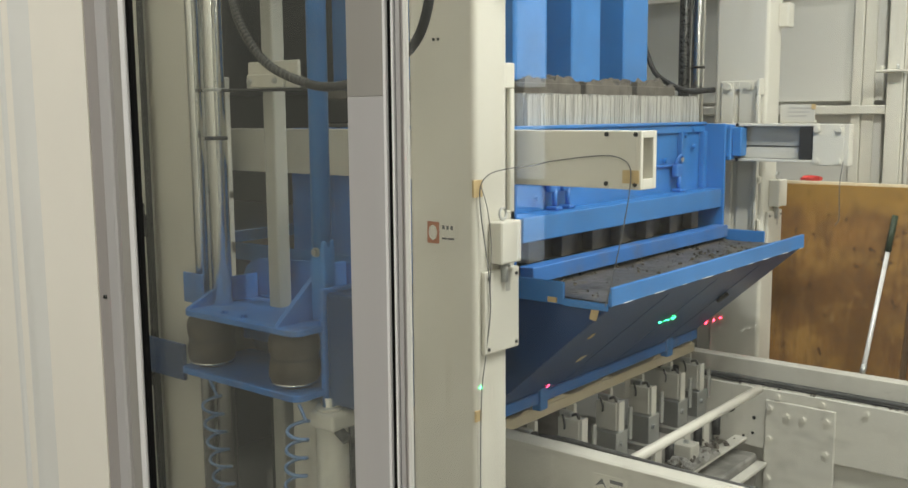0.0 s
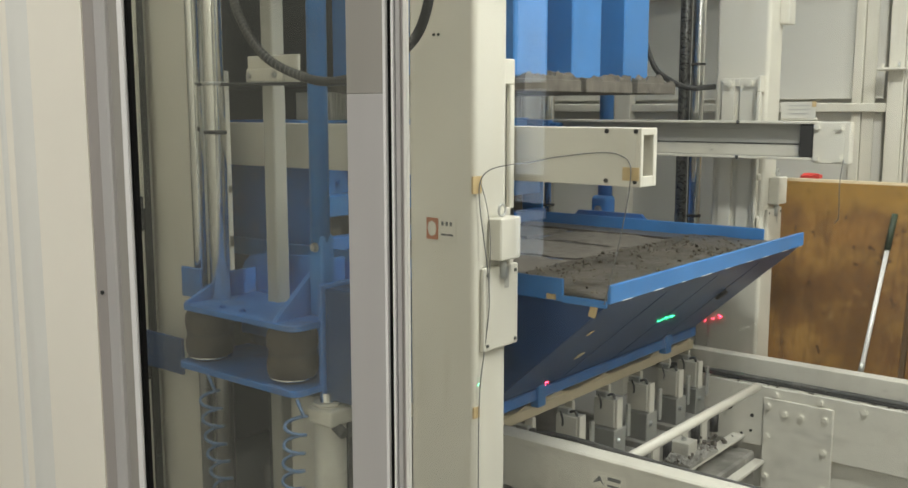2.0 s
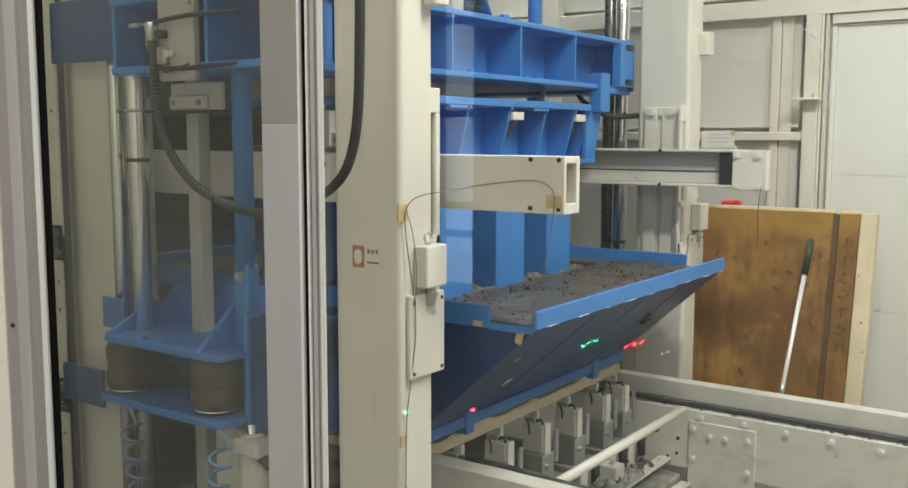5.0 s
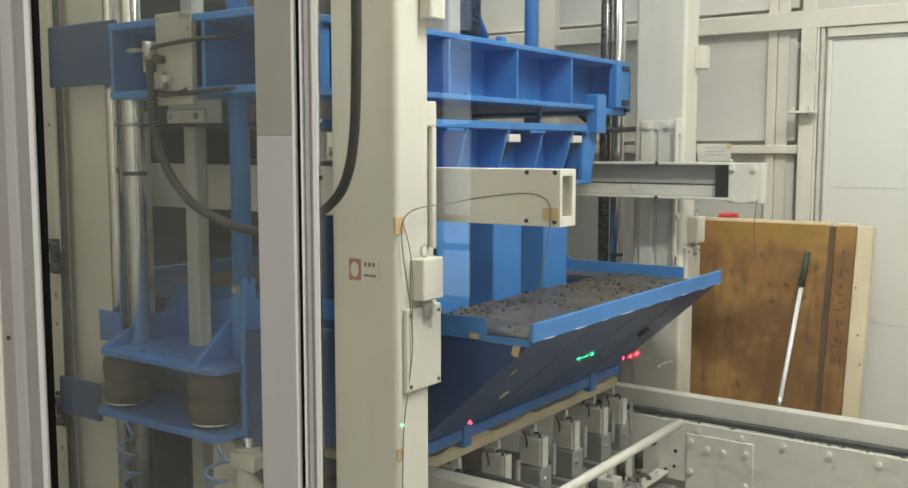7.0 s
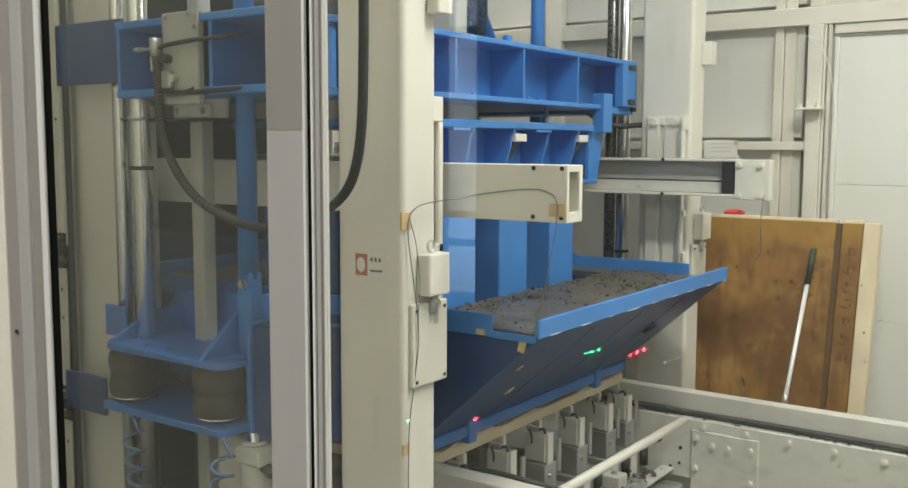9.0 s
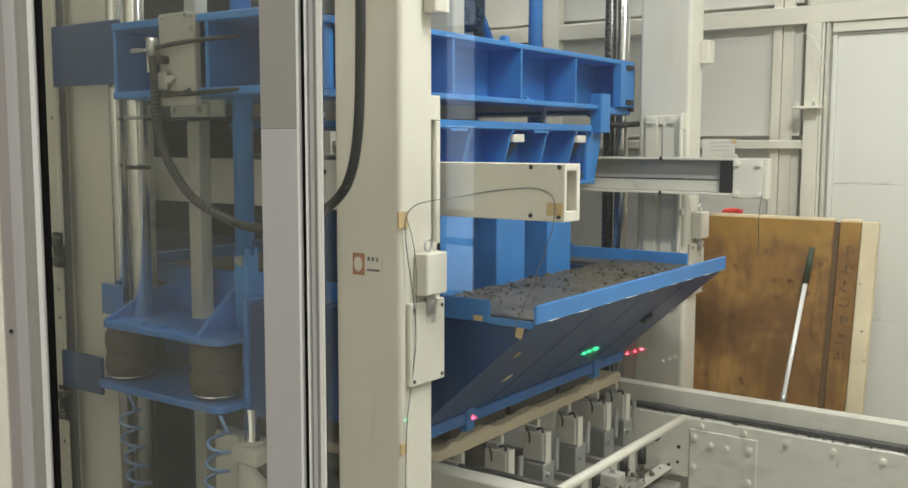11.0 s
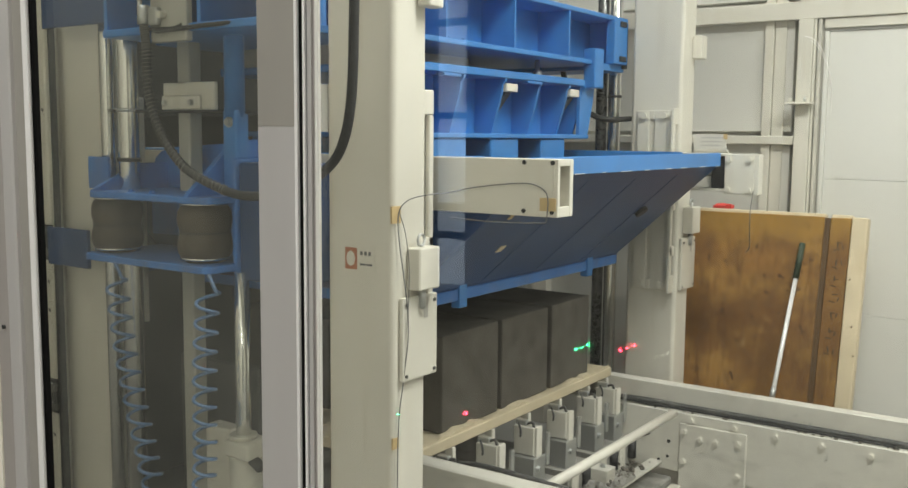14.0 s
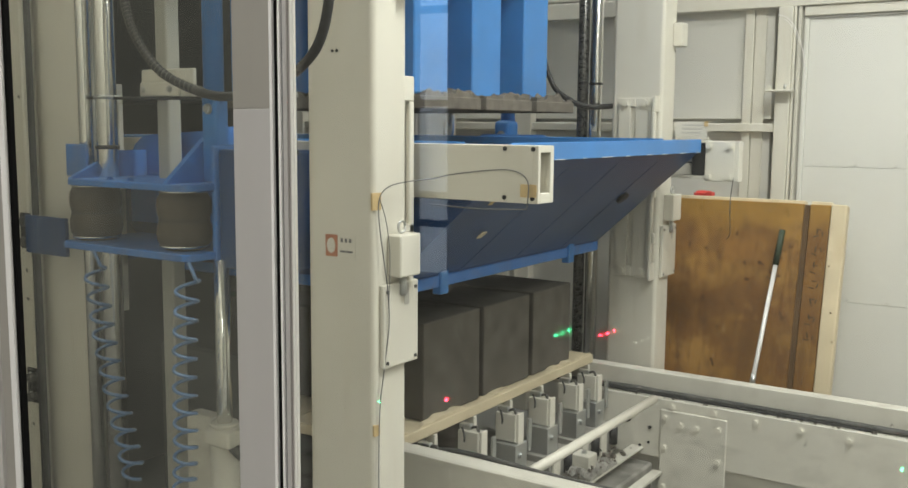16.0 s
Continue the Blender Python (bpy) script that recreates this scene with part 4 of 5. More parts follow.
part("tag", B(-1.92, -1.89, 3.14, 3.165, 1.192, 1.196, bevel=0.001, turn=Matrix.Rotation(radians(-42), 4, "Y")), TAPE, mould, "small tan tag")
# Black disc drawn for an open hole, its inner shade as colour.
part("inspection_hole", R((-1.985, 4.52, 1.14), (-1.970, 4.52, 1.123), 0.035, seg=20), BLACK, mould, "round hole drawn as a black disc")
part("tray_spill", rough_plate(-2.343, -1.76, 3.01, 4.92, 1.3635, 60, 150, 0.007, 12.4, 0.001), TRAY_STEEL, mould, "muddy spilled concrete")
crumbs = bmesh.new()
for k in range(300):
    cx, cy = (-1.79 - 0.52 * random.random() ** 0.7, random.uniform(3.05, 4.9)) if k < 260 else (-1.77 - 0.16 * random.random(), random.gauss(4.45, 0.22))
    cy = min(max(cy, 3.05), 4.9)
    cr = 0.003 + 0.008 * random.random() ** 3
    turn = Matrix.Rotation(random.uniform(0, 6), 4, (random.random(), random.random(), 1))
    vs = bmesh.ops.create_icosphere(crumbs, subdivisions=1, radius=cr, matrix=Matrix.Translation((cx, cy, 1.368)) @ turn @ Matrix.Diagonal((1, 0.8, 0.7, 1)))["verts"]
    for v in vs:
        v.co += Vector([random.uniform(-0.3, 0.3) * cr for _ in range(3)])
for k in range(240):
    far_end = random.random() < 0.62
    cy = min(4.9, random.gauss(4.45, 0.25)) if far_end else random.uniform(3.05, 4.6)
    cx = random.uniform(-2.33, -1.80) if far_end else -2.34 + abs(random.gauss(0, 0.10))
    cr = 0.003 + 0.010 * random.random() ** 3
    turn = Matrix.Rotation(random.uniform(0, 6), 4, (random.random(), random.random(), 1))
    vs = bmesh.ops.create_icosphere(crumbs, subdivisions=1, radius=cr, matrix=Matrix.Translation((min(cx, -1.77), cy, 1.368 + 0.004 * random.random())) @ turn @ Matrix.Diagonal((1, 0.8, 0.45, 1)))["verts"]
    for v in vs:
        v.co += Vector([random.uniform(-0.35, 0.35) * cr for _ in range(3)])
tagged(part("tray_crumbs", crumbs, CRUMB, mould, "dark concrete crumbs"), kind="stuff")
# far lifting ear
part("far_arm", B(-3.5, -2.5, 4.932, 5.10, 0.93, 1.30, bevel=0.006), BLUE_SHADED, mould)
part("far_ear", prism([(-3.55, 1.30), (-3.55, 1.38), (-3.22, 1.38), (-3.17, 1.435), (-2.74, 1.435), (-2.68, 1.38), (-2.66, 1.30)], 1, 5.08, 5.10), BLUE_WORN, mould)
far_tube = part("pull_tube", R((-3.09, 5.26, 1.50), (-3.09, 5.26, 4.5), 0.044, seg=24), BLUE, mould, "bright blue pull tube")
part("clevis", B(-3.15, -3.03, 5.18, 5.30, 1.30, 1.52, bevel=0.03, seg=3), BLUE, far_tube)
bolt(far_tube, (-3.09, 5.18, 1.43), (0, -1, 0), 0.020, 0.016, STEEL)
part("far_web", B(-3.3, -2.7, 5.10, 5.30, 1.28, 1.30, bevel=0.004), BLUE_WORN, mould)
# lifting bracket with air bellows, beside the mould
bracket = thing("lift_bracket", (-3.2, 2.64, 0.92), "blue lifting bracket with two brown rubber air bellows", "bracket")
def rounded_plate(x0, x1, y0, y1, z0, z1, r):
    """A flat plate whose two front corners are rounded."""
    line = [(x0, y1)] + [(x0 + r - r * math.cos(a), y0 + r - r * math.sin(a)) for a in (0, 0.39, 0.79, 1.18, 1.57)]
    line += [(x1 - r + r * math.sin(a), y0 + r - r * math.cos(a)) for a in (0, 0.39, 0.79, 1.18, 1.57)] + [(x1, y1)]
    bm = prism(line, 2, z0, z1)
    bmesh.ops.bevel(bm, geom=[e for e in bm.edges if abs(e.verts[0].co.z - e.verts[1].co.z) < 1e-5], offset=0.003, segments=1, affect="EDGES")
    return bm


part("lower_plate", rounded_plate(-3.60, -2.81, 2.44, 2.85, 0.922, 0.950, 0.05), BLUE_WORN, bracket)
part("upper_plate", rounded_plate(-3.56, -2.81, 2.44, 2.85, 1.187, 1.213, 0.05), BLUE_WORN, bracket)
# Darkened blue here: the dim look is put into the plate's colour.
part("side_plate", B(-2.805, -2.50, 2.60, 2.84, 0.885, 1.345, bevel=0.012, seg=2), BLUE_SHADED, bracket)
part("side_rim", B(-2.83, -2.805, 2.585, 2.84, 0.885, 1.36, bevel=0.008, seg=2), BLUE_WORN, bracket)
part("arm", B(-3.50, -2.5, 2.865, 2.993, 0.93, 1.30, bevel=0.006), BLUE_SHADED, mould)
part("gusset", prism([(2.455, 1.213), (2.84, 1.213), (2.84, 1.325), (2.69, 1.325), (2.47, 1.222)], 0, -3.545, -3.522), BLUE_WORN, bracket)
part("gusset", prism([(2.455, 1.213), (2.84, 1.213), (2.84, 1.432), (2.74, 1.430), (2.69, 1.412), (2.65, 1.382), (2.47, 1.228)], 0, -2.955, -2.93), BLUE_WORN, bracket)
part("corner_plate", B(-3.69, -3.548, 2.548, 2.562, 1.215, 1.352, bevel=0.004), BLUE_WORN, bracket)
part("ear_plate", prism([(-3.64, 1.0), (-3.64, 1.255), (-3.63, 1.30), (-3.605, 1.345), (-3.565, 1.375), (-3.50, 1.392), (-2.84, 1.43), (-2.79, 1.42), (-2.76, 1.38), (-2.76, 1.0)], 1, 2.842, 2.858), BLUE_WORN, bracket)
part("weld_bead", sweep([(-3.50, 2.838, 1.218), (-3.3, 2.836, 1.218), (-3.0, 2.838, 1.218)], 0.008, 6), BLUE_WORN, bracket)
for x, z in ((-3.20, 1.219), (-3.33, 1.219)):
    bolt(bracket, (x, 2.50, 1.213), (0, 0, 1), 0.012, 0.012, BLUE_WORN)
for x in (-3.515, -2.962):
    prof = [(0.068, 0.950), (0.088, 0.960), (0.103, 0.985), (0.107, 1.01), (0.105, 1.04), (0.099, 1.060), (0.097, 1.069), (0.099, 1.078), (0.105, 1.098), (0.107, 1.128), (0.103, 1.153), (0.088, 1.178), (0.068, 1.187)]
    bl = part("air_bellows", lathe(prof, x, 2.565), BELLOWS, bracket, "brown dusty rubber air bellows")
    part("girdle_hoop", lathe([(0.090, 1.065), (0.099, 1.066), (0.099, 1.072), (0.090, 1.073)], x, 2.565), BLACK, bl, "dark girdle hoop")
    for z in (0.962, 1.177):
        part("bead_ring", lathe([(0.07, z), (0.097, z), (0.097, z + 0.009), (0.07, z + 0.009)], x, 2.565), CHROME, bl, "bright steel ring")
part("flag", B(-3.89, -3.60, 2.47, 2.49, 0.875, 1.04, bevel=0.003), BLUE_SHADED, bracket)
part("lift_rod", R((-2.797, 2.60, 0.05), (-2.797, 2.60, 0.92), 0.03, seg=24), CHROME, bracket, "chromed lifting rod")
pt = part("pull_tube", R((-2.884, 2.66, 1.52), (-2.884, 2.66, 4.5), 0.040, seg=24), BLUE, bracket, "bright blue pull tube")
part("clevis", B(-2.925, -2.845, 2.63, 2.70, 1.213, 1.55, bevel=0.012, seg=3), BLUE, pt)
bolt(pt, (-2.884, 2.63, 1.50), (0, -1, 0), 0.016, 0.016, STEEL)


def coil(x, y, lean, top, turns, r):
    pts = []
    for k in range(turns * 14 + 1):
        f = k / (turns * 14)
        a, z = k / 14 * 2 * math.pi, top - 0.06 - turns * 0.071 * (1.12 * f - 0.12 * f * f)
        pts.append(Vector((x + lean * f + 0.012 * math.sin(5 * f + x) + r * math.cos(a), y + r * math.sin(a), z)))
    return pipe([Vector((x, y, top))] + pts, 0.0075, 6)


part("air_hose", coil(-3.37, 2.44, 0.20, 0.925, 12, 0.042), COIL, bracket, "coiled blue air hose")
part("air_hose", coil(-2.80, 2.44, -0.07, 0.925, 12, 0.042), COIL, bracket, "coiled blue air hose")

cyl = thing("lift_cylinder", (-2.80, 2.60, 0), "cream hydraulic lift cylinder with a square head", "cylinder")
part("barrel", R((-2.785, 2.60, 0), (-2.785, 2.60, 0.80), 0.066, seg=28), CREAM_DIRTY, cyl)
part("head", B(-2.845, -2.705, 2.53, 2.67, 0.80, 0.868, bevel=0.012, seg=2), CREAM, cyl)
part("gland", R((-2.80, 2.60, 0.868), (-2.80, 2.60, 0.882), 0.056, seg=28), CREAM, cyl)
part("fitting", R((-2.735, 2.58, 0.80), (-2.68, 2.58, 0.77), 0.022), DARK, cyl)
solid("machine_pedestal", B(-3.05, -2.90, 2.62, 2.70, 0, 0.875, bevel=0.012, seg=2), CREAM_DIRTY, "cream painted machine pedestal beside a cylinder", "pedestal")

# ---- press head ----
head = thing("press_head", (-3.0, 3.99, 1.2), "bright blue press head with ribbed beam and tamper feet", "press head")
zb0, zb1 = 2.245, 2.528
part("top_flange", B(-3.6, -2.39, 2.85, 5.20, zb1 - 0.025, zb1, bevel=0.004), BLUE, head)
part("bottom_flange", B(-3.6, -2.39, 2.85, 4.88, zb0, zb0 + 0.025, bevel=0.004), BLUE, head)
part("bottom_flange", B(-3.6, -2.41, 4.88, 5.20, zb0 - 0.02, zb0 + 0.02, bevel=0.004), BLUE, head)
part("web", B(-2.60, -2.58, 2.87, 5.18, zb0 + 0.025, zb1 - 0.025, bevel=0), BLUE, head)
part("web", B(-3.42, -3.40, 2.87, 5.18, zb0 + 0.025, zb1 - 0.025, bevel=0), BLUE, head)
for y in (2.90, 3.41, 3.965, 4.505, 5.10):
    part("rib", B(-2.58, -2.395, y - 0.006, y + 0.006, zb0 + 0.025, zb1 - 0.025, bevel=0), BLUE, head)
part("end_plate", B(-2.43, -2.375, 5.0, 5.165, zb0 + 0.02, zb1 - 0.02, bevel=0.004), BLUE, head)
for z in (zb0 + 0.03, zb1 - 0.06):
    part("guide_pad", B(-2.40, -2.364, 5.06, 5.135, z + 0.004, z + 0.034, bevel=0.004), BLACK, head, "black guide pad")
for y in (3.50, 3.62, 4.1, 4.2):
    bolt(head, (-2.45, y, zb0 + 0.025), (0, 0, 1), 0.012, 0.016, BLUE)
# plates on which the tampers hang
part("tamper_top_plate", B(-3.55, -2.40, 3.18, 4.70, 2.125, 2.16, bevel=0.004), BLUE, head)
part("tamper_low_plate", B(-3.55, -2.395, 3.20, 4.745, 1.845, 1.868, bevel=0.004), BLUE, head)
for y in (3.23, 3.563, 3.906, 4.244, 4.541, 4.72):
    part("gusset", prism([(-2.405, 2.125), (-2.405, 2.112), (-2.422, 2.095), (-2.428, 2.05), (-2.482, 1.868), (-2.575, 1.868), (-2.575, 2.125)], 1, y - 0.008, y + 0.008), BLUE, head)
for y in (3.50, 4.20):
    part("flange_tab", B(-2.44, -2.40, y - 0.10, y + 0.03, 2.112, 2.124, bevel=0.002), BLUE, head)
part("inner_web", B(-2.595, -2.575, 3.2, 4.73, 1.868, 2.125, bevel=0), BLUE, head)
for y in (3.92, 4.553):
    part("tag_block", B(-2.45, -2.408, y, y + 0.10, 2.066, 2.104, bevel=0.003), CREAM, head, "pale block")
    # Dark wedge shaped like the shadow pocket below the pale block.
    part("tag_shade", prism([(-2.46, 2.064), (-2.42, 2.064), (-2.50, 1.96), (-2.53, 1.96)], 1, y + 0.01, y + 0.06), DARK, head, "dark wedge for the shade under the block")
part("hook", B(-2.44, -2.37, 4.755, 4.86, 2.12, 2.33, bevel=0.004), BLUE, head)
part("hook_lip", prism([(4.70, 2.13), (4.87, 2.13), (4.86, 2.06), (4.80, 1.87), (4.745, 1.845), (4.70, 1.86)], 0, -2.45, -2.43), BLUE, head)
part("hook", B(-2.44, -2.37, 3.10, 3.19, 2.10, 2.30, bevel=0.004), BLUE, head)
for x0, x1 in ((-2.72, -2.405), (-3.5, -3.18)):
    for y0, y1 in ((3.33, 3.58), (3.78, 4.03), (4.25, 4.495)):
        part("tamper_leg", B(x0, x1, y0, y1, 1.27, 1.845, bevel=0.006), BLUE, head)
for x0, x1 in ((-2.975, -2.365), (-3.635, -3.025)):
    for k, (y0, y1) in enumerate(((3.352, 3.797), (3.84, 4.27), (4.32, 4.73))):
        shoe = part("tamper_shoe", B(x0, x1, y0, y1, 1.207, 1.262, bevel=0.004), CRUST, head, "crusted tamper shoe")
        part("crust", rough_plate(x0 + 0.01, x1 - 0.005, y0 + 0.01, y1 - 0.01, 1.262, 72, 56, 0.030, 2.3 + k * 3.1 + x0, 0.002, 15), CRUST, shoe, "dried concrete crust")
# near guided end, seen through the window
part("end_flange", B(-3.42, -2.50, 2.45, 2.85, zb1 - 0.02, zb1 + 0.01, bevel=0.004), BLUE, head)
part("end_flange", B(-3.42, -2.50, 2.45, 2.85, zb0 - 0.01, zb0 + 0.02, bevel=0.004), BLUE, head)
for x in (-3.42, -3.12, -2.86, -2.545):
    part("end_rib", B(x, x + 0.02, 2.46, 2.85, zb0 + 0.02, zb1 - 0.02, bevel=0), BLUE, head)
# Web and flag in the darkened blue, shade painted into the colour.
part("end_web", B(-3.42, -2.50, 2.80, 2.82, zb0 + 0.02, zb1 - 0.02, bevel=0), BLUE_SHADED, head)
part("flag", B(-3.89, -3.42, 2.48, 2.50, 2.30, 2.56, bevel=0.004), BLUE_SHADED, head)
part("valve_block", B(-3.105, -2.895, 2.44, 2.47, 2.20, 2.55, bevel=0.004), GREY_POST, head, "cream cylinder bracket")
part("cable", sweep([(-3.10, 2.43, 2.25), (-2.95, 2.43, 2.243), (-2.80, 2.43, 2.247), (-2.66, 2.46, 2.255)], 0.009, 6), BLACK, head)
part("valve_body", B(-3.09, -3.035, 2.415, 2.44, 2.26, 2.33, bevel=0.008, seg=2), STEEL, head, "dusty steel valve body")
part("valve_knob", R((-3.06, 2.44, 2.375), (-3.06, 2.40, 2.375), 0.017, seg=14), BELLOWS, head, "brown valve knob")
part("valve_cap", R((-3.02, 2.44, 2.30), (-3.02, 2.41, 2.30), 0.014, seg=14), CREAM_DIRTY, head)
part("valve_pipe", sweep([(-3.08, 2.43, 2.26), (-3.05, 2.42, 2.235), (-2.98, 2.42, 2.24), (-2.92, 2.435, 2.26)], 0.005, 6), DARK, head)
for x, z in ((-3.085, 2.535), (-2.915, 2.535), (-2.915, 2.49), (-2.95, 2.54)):
    bolt(head, (x, 2.44, z), (0, -1, 0), 0.008, 0.010, STEEL)
part("fitting", sweep([(-3.25, 2.42, 2.418), (-3.20, 2.42, 2.416), (-3.15, 2.42, 2.416)], 0.007), STEEL, head, "steel hose fitting")
part("fitting", sweep([(-3.145, 2.42, 2.425), (-3.142, 2.42, 2.38), (-3.14, 2.42, 2.33)], 0.009), STEEL, head, "steel hose fitting")
for x in (-3.235, -3.205, -3.145, -3.11):
    part("union_nut", R((x, 2.42, 2.417), (x + 0.014, 2.42, 2.417), 0.011, seg=6), STEEL, head)
part("fitting_hose", sweep([(-3.10, 2.42, 2.42), (-3.0, 2.40, 2.425), (-2.85, 2.42, 2.437), (-2.72, 2.5, 2.45)], 0.009), BLACK, head)
for y in (3.55,):
    part("press_rod", R((-2.62 - 0.1, y, zb1), (-2.62 - 0.1, y, 5.0 - 0.95), 0.05, seg=24), BLUE, head, "blue press rod")
    part("rod_foot", B(-2.80, -2.64, y - 0.08, y + 0.08, zb1, zb1 + 0.03, bevel=0.006), BLUE, head)
part("brace_rod", R((-2.72, 4.20, zb1 + 0.02), (-2.72, 3.58, zb1 + 0.85), 0.026, seg=20), BLUE, head)
part("brace_foot", B(-2.76, -2.68, 4.16, 4.34, zb1, zb1 + 0.035, bevel=0.008), BLUE, head)
part("brace_lug", B(-2.74, -2.70, 4.30, 4.35, zb1 + 0.035, zb1 + 0.09, bevel=0.008), BLUE, head)
part("press_cylinder", R((-2.72, 4.045, zb1), (-2.72, 4.045, 4.05), 0.052, seg=28), CYL, head, "dark oiled press cylinder")
part("cylinder_collar", R((-2.72, 4.045, zb1), (-2.72, 4.045, zb1 + 0.03), 0.078, seg=28), DARK, head)

part("guide_liner", B(-2.46, -2.39, 5.167, 5.205, zb0 + 0.0, zb1 - 0.026, bevel=0.003), BLACK, head, "black guide liner")
part("buffer_pack", B(-3.5, -2.76, 3.2, 4.12, 2.16, zb0, bevel=0), GREY_POST, head, "grey-brown rubber buffer pack")
for y in (3.3, 4.36):
    part("buffer", lathe([(0.016, 2.16), (0.022, 2.168), (0.022, 2.19), (0.012, 2.195), (0.012, 2.245)], -2.50, y, 12), STEEL, head, "steel spacer bolt")

# ---- material hopper behind the press ----
hop = thing("material_hopper", (-5.8, 4.0, 0), "large dark steel concrete hopper standing behind the press", "hopper")
part("bin", prism([(-8.9, 4.7), (-8.9, 3.2), (-8.4, 2.2), (-4.75, 2.2), (-4.35, 2.9), (-4.35, 4.7)], 1, 3.06, 4.92), DARK, hop)
part("side_stiffener", B(-7.3, -4.4, 3.03, 3.06, 3.0, 3.08), DARK, hop)
part("feed_table", B(-8.9, -4.45, 3.08, 4.88, 1.30, 1.372, bevel=0.005), BLUE_SHADED, hop, "dark blue feed table")
# Plate added to keep the background behind the far rail dark.
part("side_plate", B(-8.9, -4.75, 5.065, 5.085, 0.1, 3.0, bevel=0.004), DARK, hop)
part("table_skirt", B(-7.3, -4.5, 3.12, 4.84, 0.1, 1.30, bevel=0.005), DARK, hop)
for x in (-7.35, -4.6):
    for y in (2.76, 5.12):
        part("leg", B(x, x + 0.12, y, y + 0.1, 0, 2.3), DARK, hop)

# ---- feed box on the rails ----
feed = thing("feed_box", (-2.6, 3.99, 1.4), "blue steel feed box with a white brush strip on top", "feed box")
# built where its carriage ends at x = -1.884
part("front_plate", B(-2.10, -2.085, 3.06, 4.88, 1.60, 1.99, bevel=0.003), BLUE, feed)
part("front_stiffener", B(-2.085, -2.070, 3.12, 4.60, 1.776, 1.788, bevel=0.002), BLUE_WORN, feed)
part("top_flange", B(-2.14, -2.06, 3.05, 4.90, 1.985, 2.0, bevel=0.003), BLUE, feed)
part("upper_band", B(-2.085, -2.07, 3.05, 4.90, 1.945, 1.985, bevel=0.003), BLUE, feed)
part("near_wall", B(-3.30, -1.997, 3.045, 3.06, 1.40, 1.99, bevel=0.003), BLUE_WORN, feed)
part("far_wall", B(-3.30, -1.955, 4.90, 4.915, 1.42, 1.99, bevel=0.003), BLUE, feed)
part("back_plate", B(-3.30, -3.285, 3.06, 4.90, 1.45, 1.99, bevel=0.003), BLUE_WORN, feed)
part("ledge_beam", B(-2.08, -1.965, 3.06, 4.895, 1.545, 1.645, bevel=0.004), BLUE, feed)
part("scraper", B(-2.0, -1.93, 3.08, 4.91, 1.385, 1.45, bevel=0.004), BLUE_WORN, feed)
part("inner_curtain", B(-2.12, -2.10, 3.06, 4.90, 1.43, 1.60, bevel=0), CRUST, feed, "dusty dark inner curtain")
for k in range(7):
    part("curtain_block", B(-2.095, -2.04, 3.2 + 0.25 * k, 3.28 + 0.25 * k, 1.44, 1.54, bevel=0.004), CRUST, feed)
part("corner_stiffener", B(-2.085, -2.055, 4.60, 4.615, 1.645, 1.95, bevel=0.003), BLUE, feed)
part("corner_stiffener", B(-2.085, -2.055, 4.855, 4.90, 1.645, 1.95, bevel=0.003), BLUE, feed)
for y in (3.40, 3.50, 4.55):
    lt = part("latch", B(-2.070, -2.035, y - 0.04, y + 0.035, 1.72, 1.79, bevel=0.012, seg=2), BLUE_WORN, feed, "toggle latch")
    part("latch_pin", R((-2.045, y, 1.65), (-2.045, y, 1.74), 0.011), BLUE_WORN, lt)
    part("latch_arm", sweep([(-2.05, y - 0.03, 1.79), (-2.04, y - 0.02, 1.825), (-2.04, y + 0.02, 1.83), (-2.05, y + 0.045, 1.80)], 0.008, 6), BLUE_WORN, lt)
    part("latch_foot", B(-2.075, -2.02, y - 0.025, y + 0.025, 1.646, 1.662, bevel=0.004), BLUE_WORN, lt)
    part("latch_eye", R((-2.035, y + 0.005, 1.81), (-2.026, y + 0.005, 1.81), 0.012, seg=10), STEEL, lt, "bare steel eye")
for y, z in ((3.9, 1.965), (4.75, 1.965), (3.8, 1.88), (4.76, 1.872), (4.44, 1.81), (4.66, 1.93), (3.3, 1.70)):
    bolt(feed, (-2.07, y, z), (1, 0, 0), 0.011, 0.012, BLUE)
part("carriage", B(-2.088, -1.935, 4.925, 4.985, 1.795, 1.985, bevel=0.005), BLUE, feed)
part("carriage_cap", B(-1.935, -1.884, 4.94, 5.02, 1.815, 1.97, bevel=0.006), BLUE, feed)
for x in (-2.065, -1.955):
    for z in (1.82, 1.965):
        bolt(feed, (x, 4.925, z), (0, -1, 0), 0.009, 0.01, BLUE)
part("brush_backing", B(-2.120, -2.112, 3.28, 4.89, 2.0, 2.128, bevel=0), BRISTLE, feed, "dense inner bristles")
tufts, dirty = bmesh.new(), bmesh.new()
y = 3.28
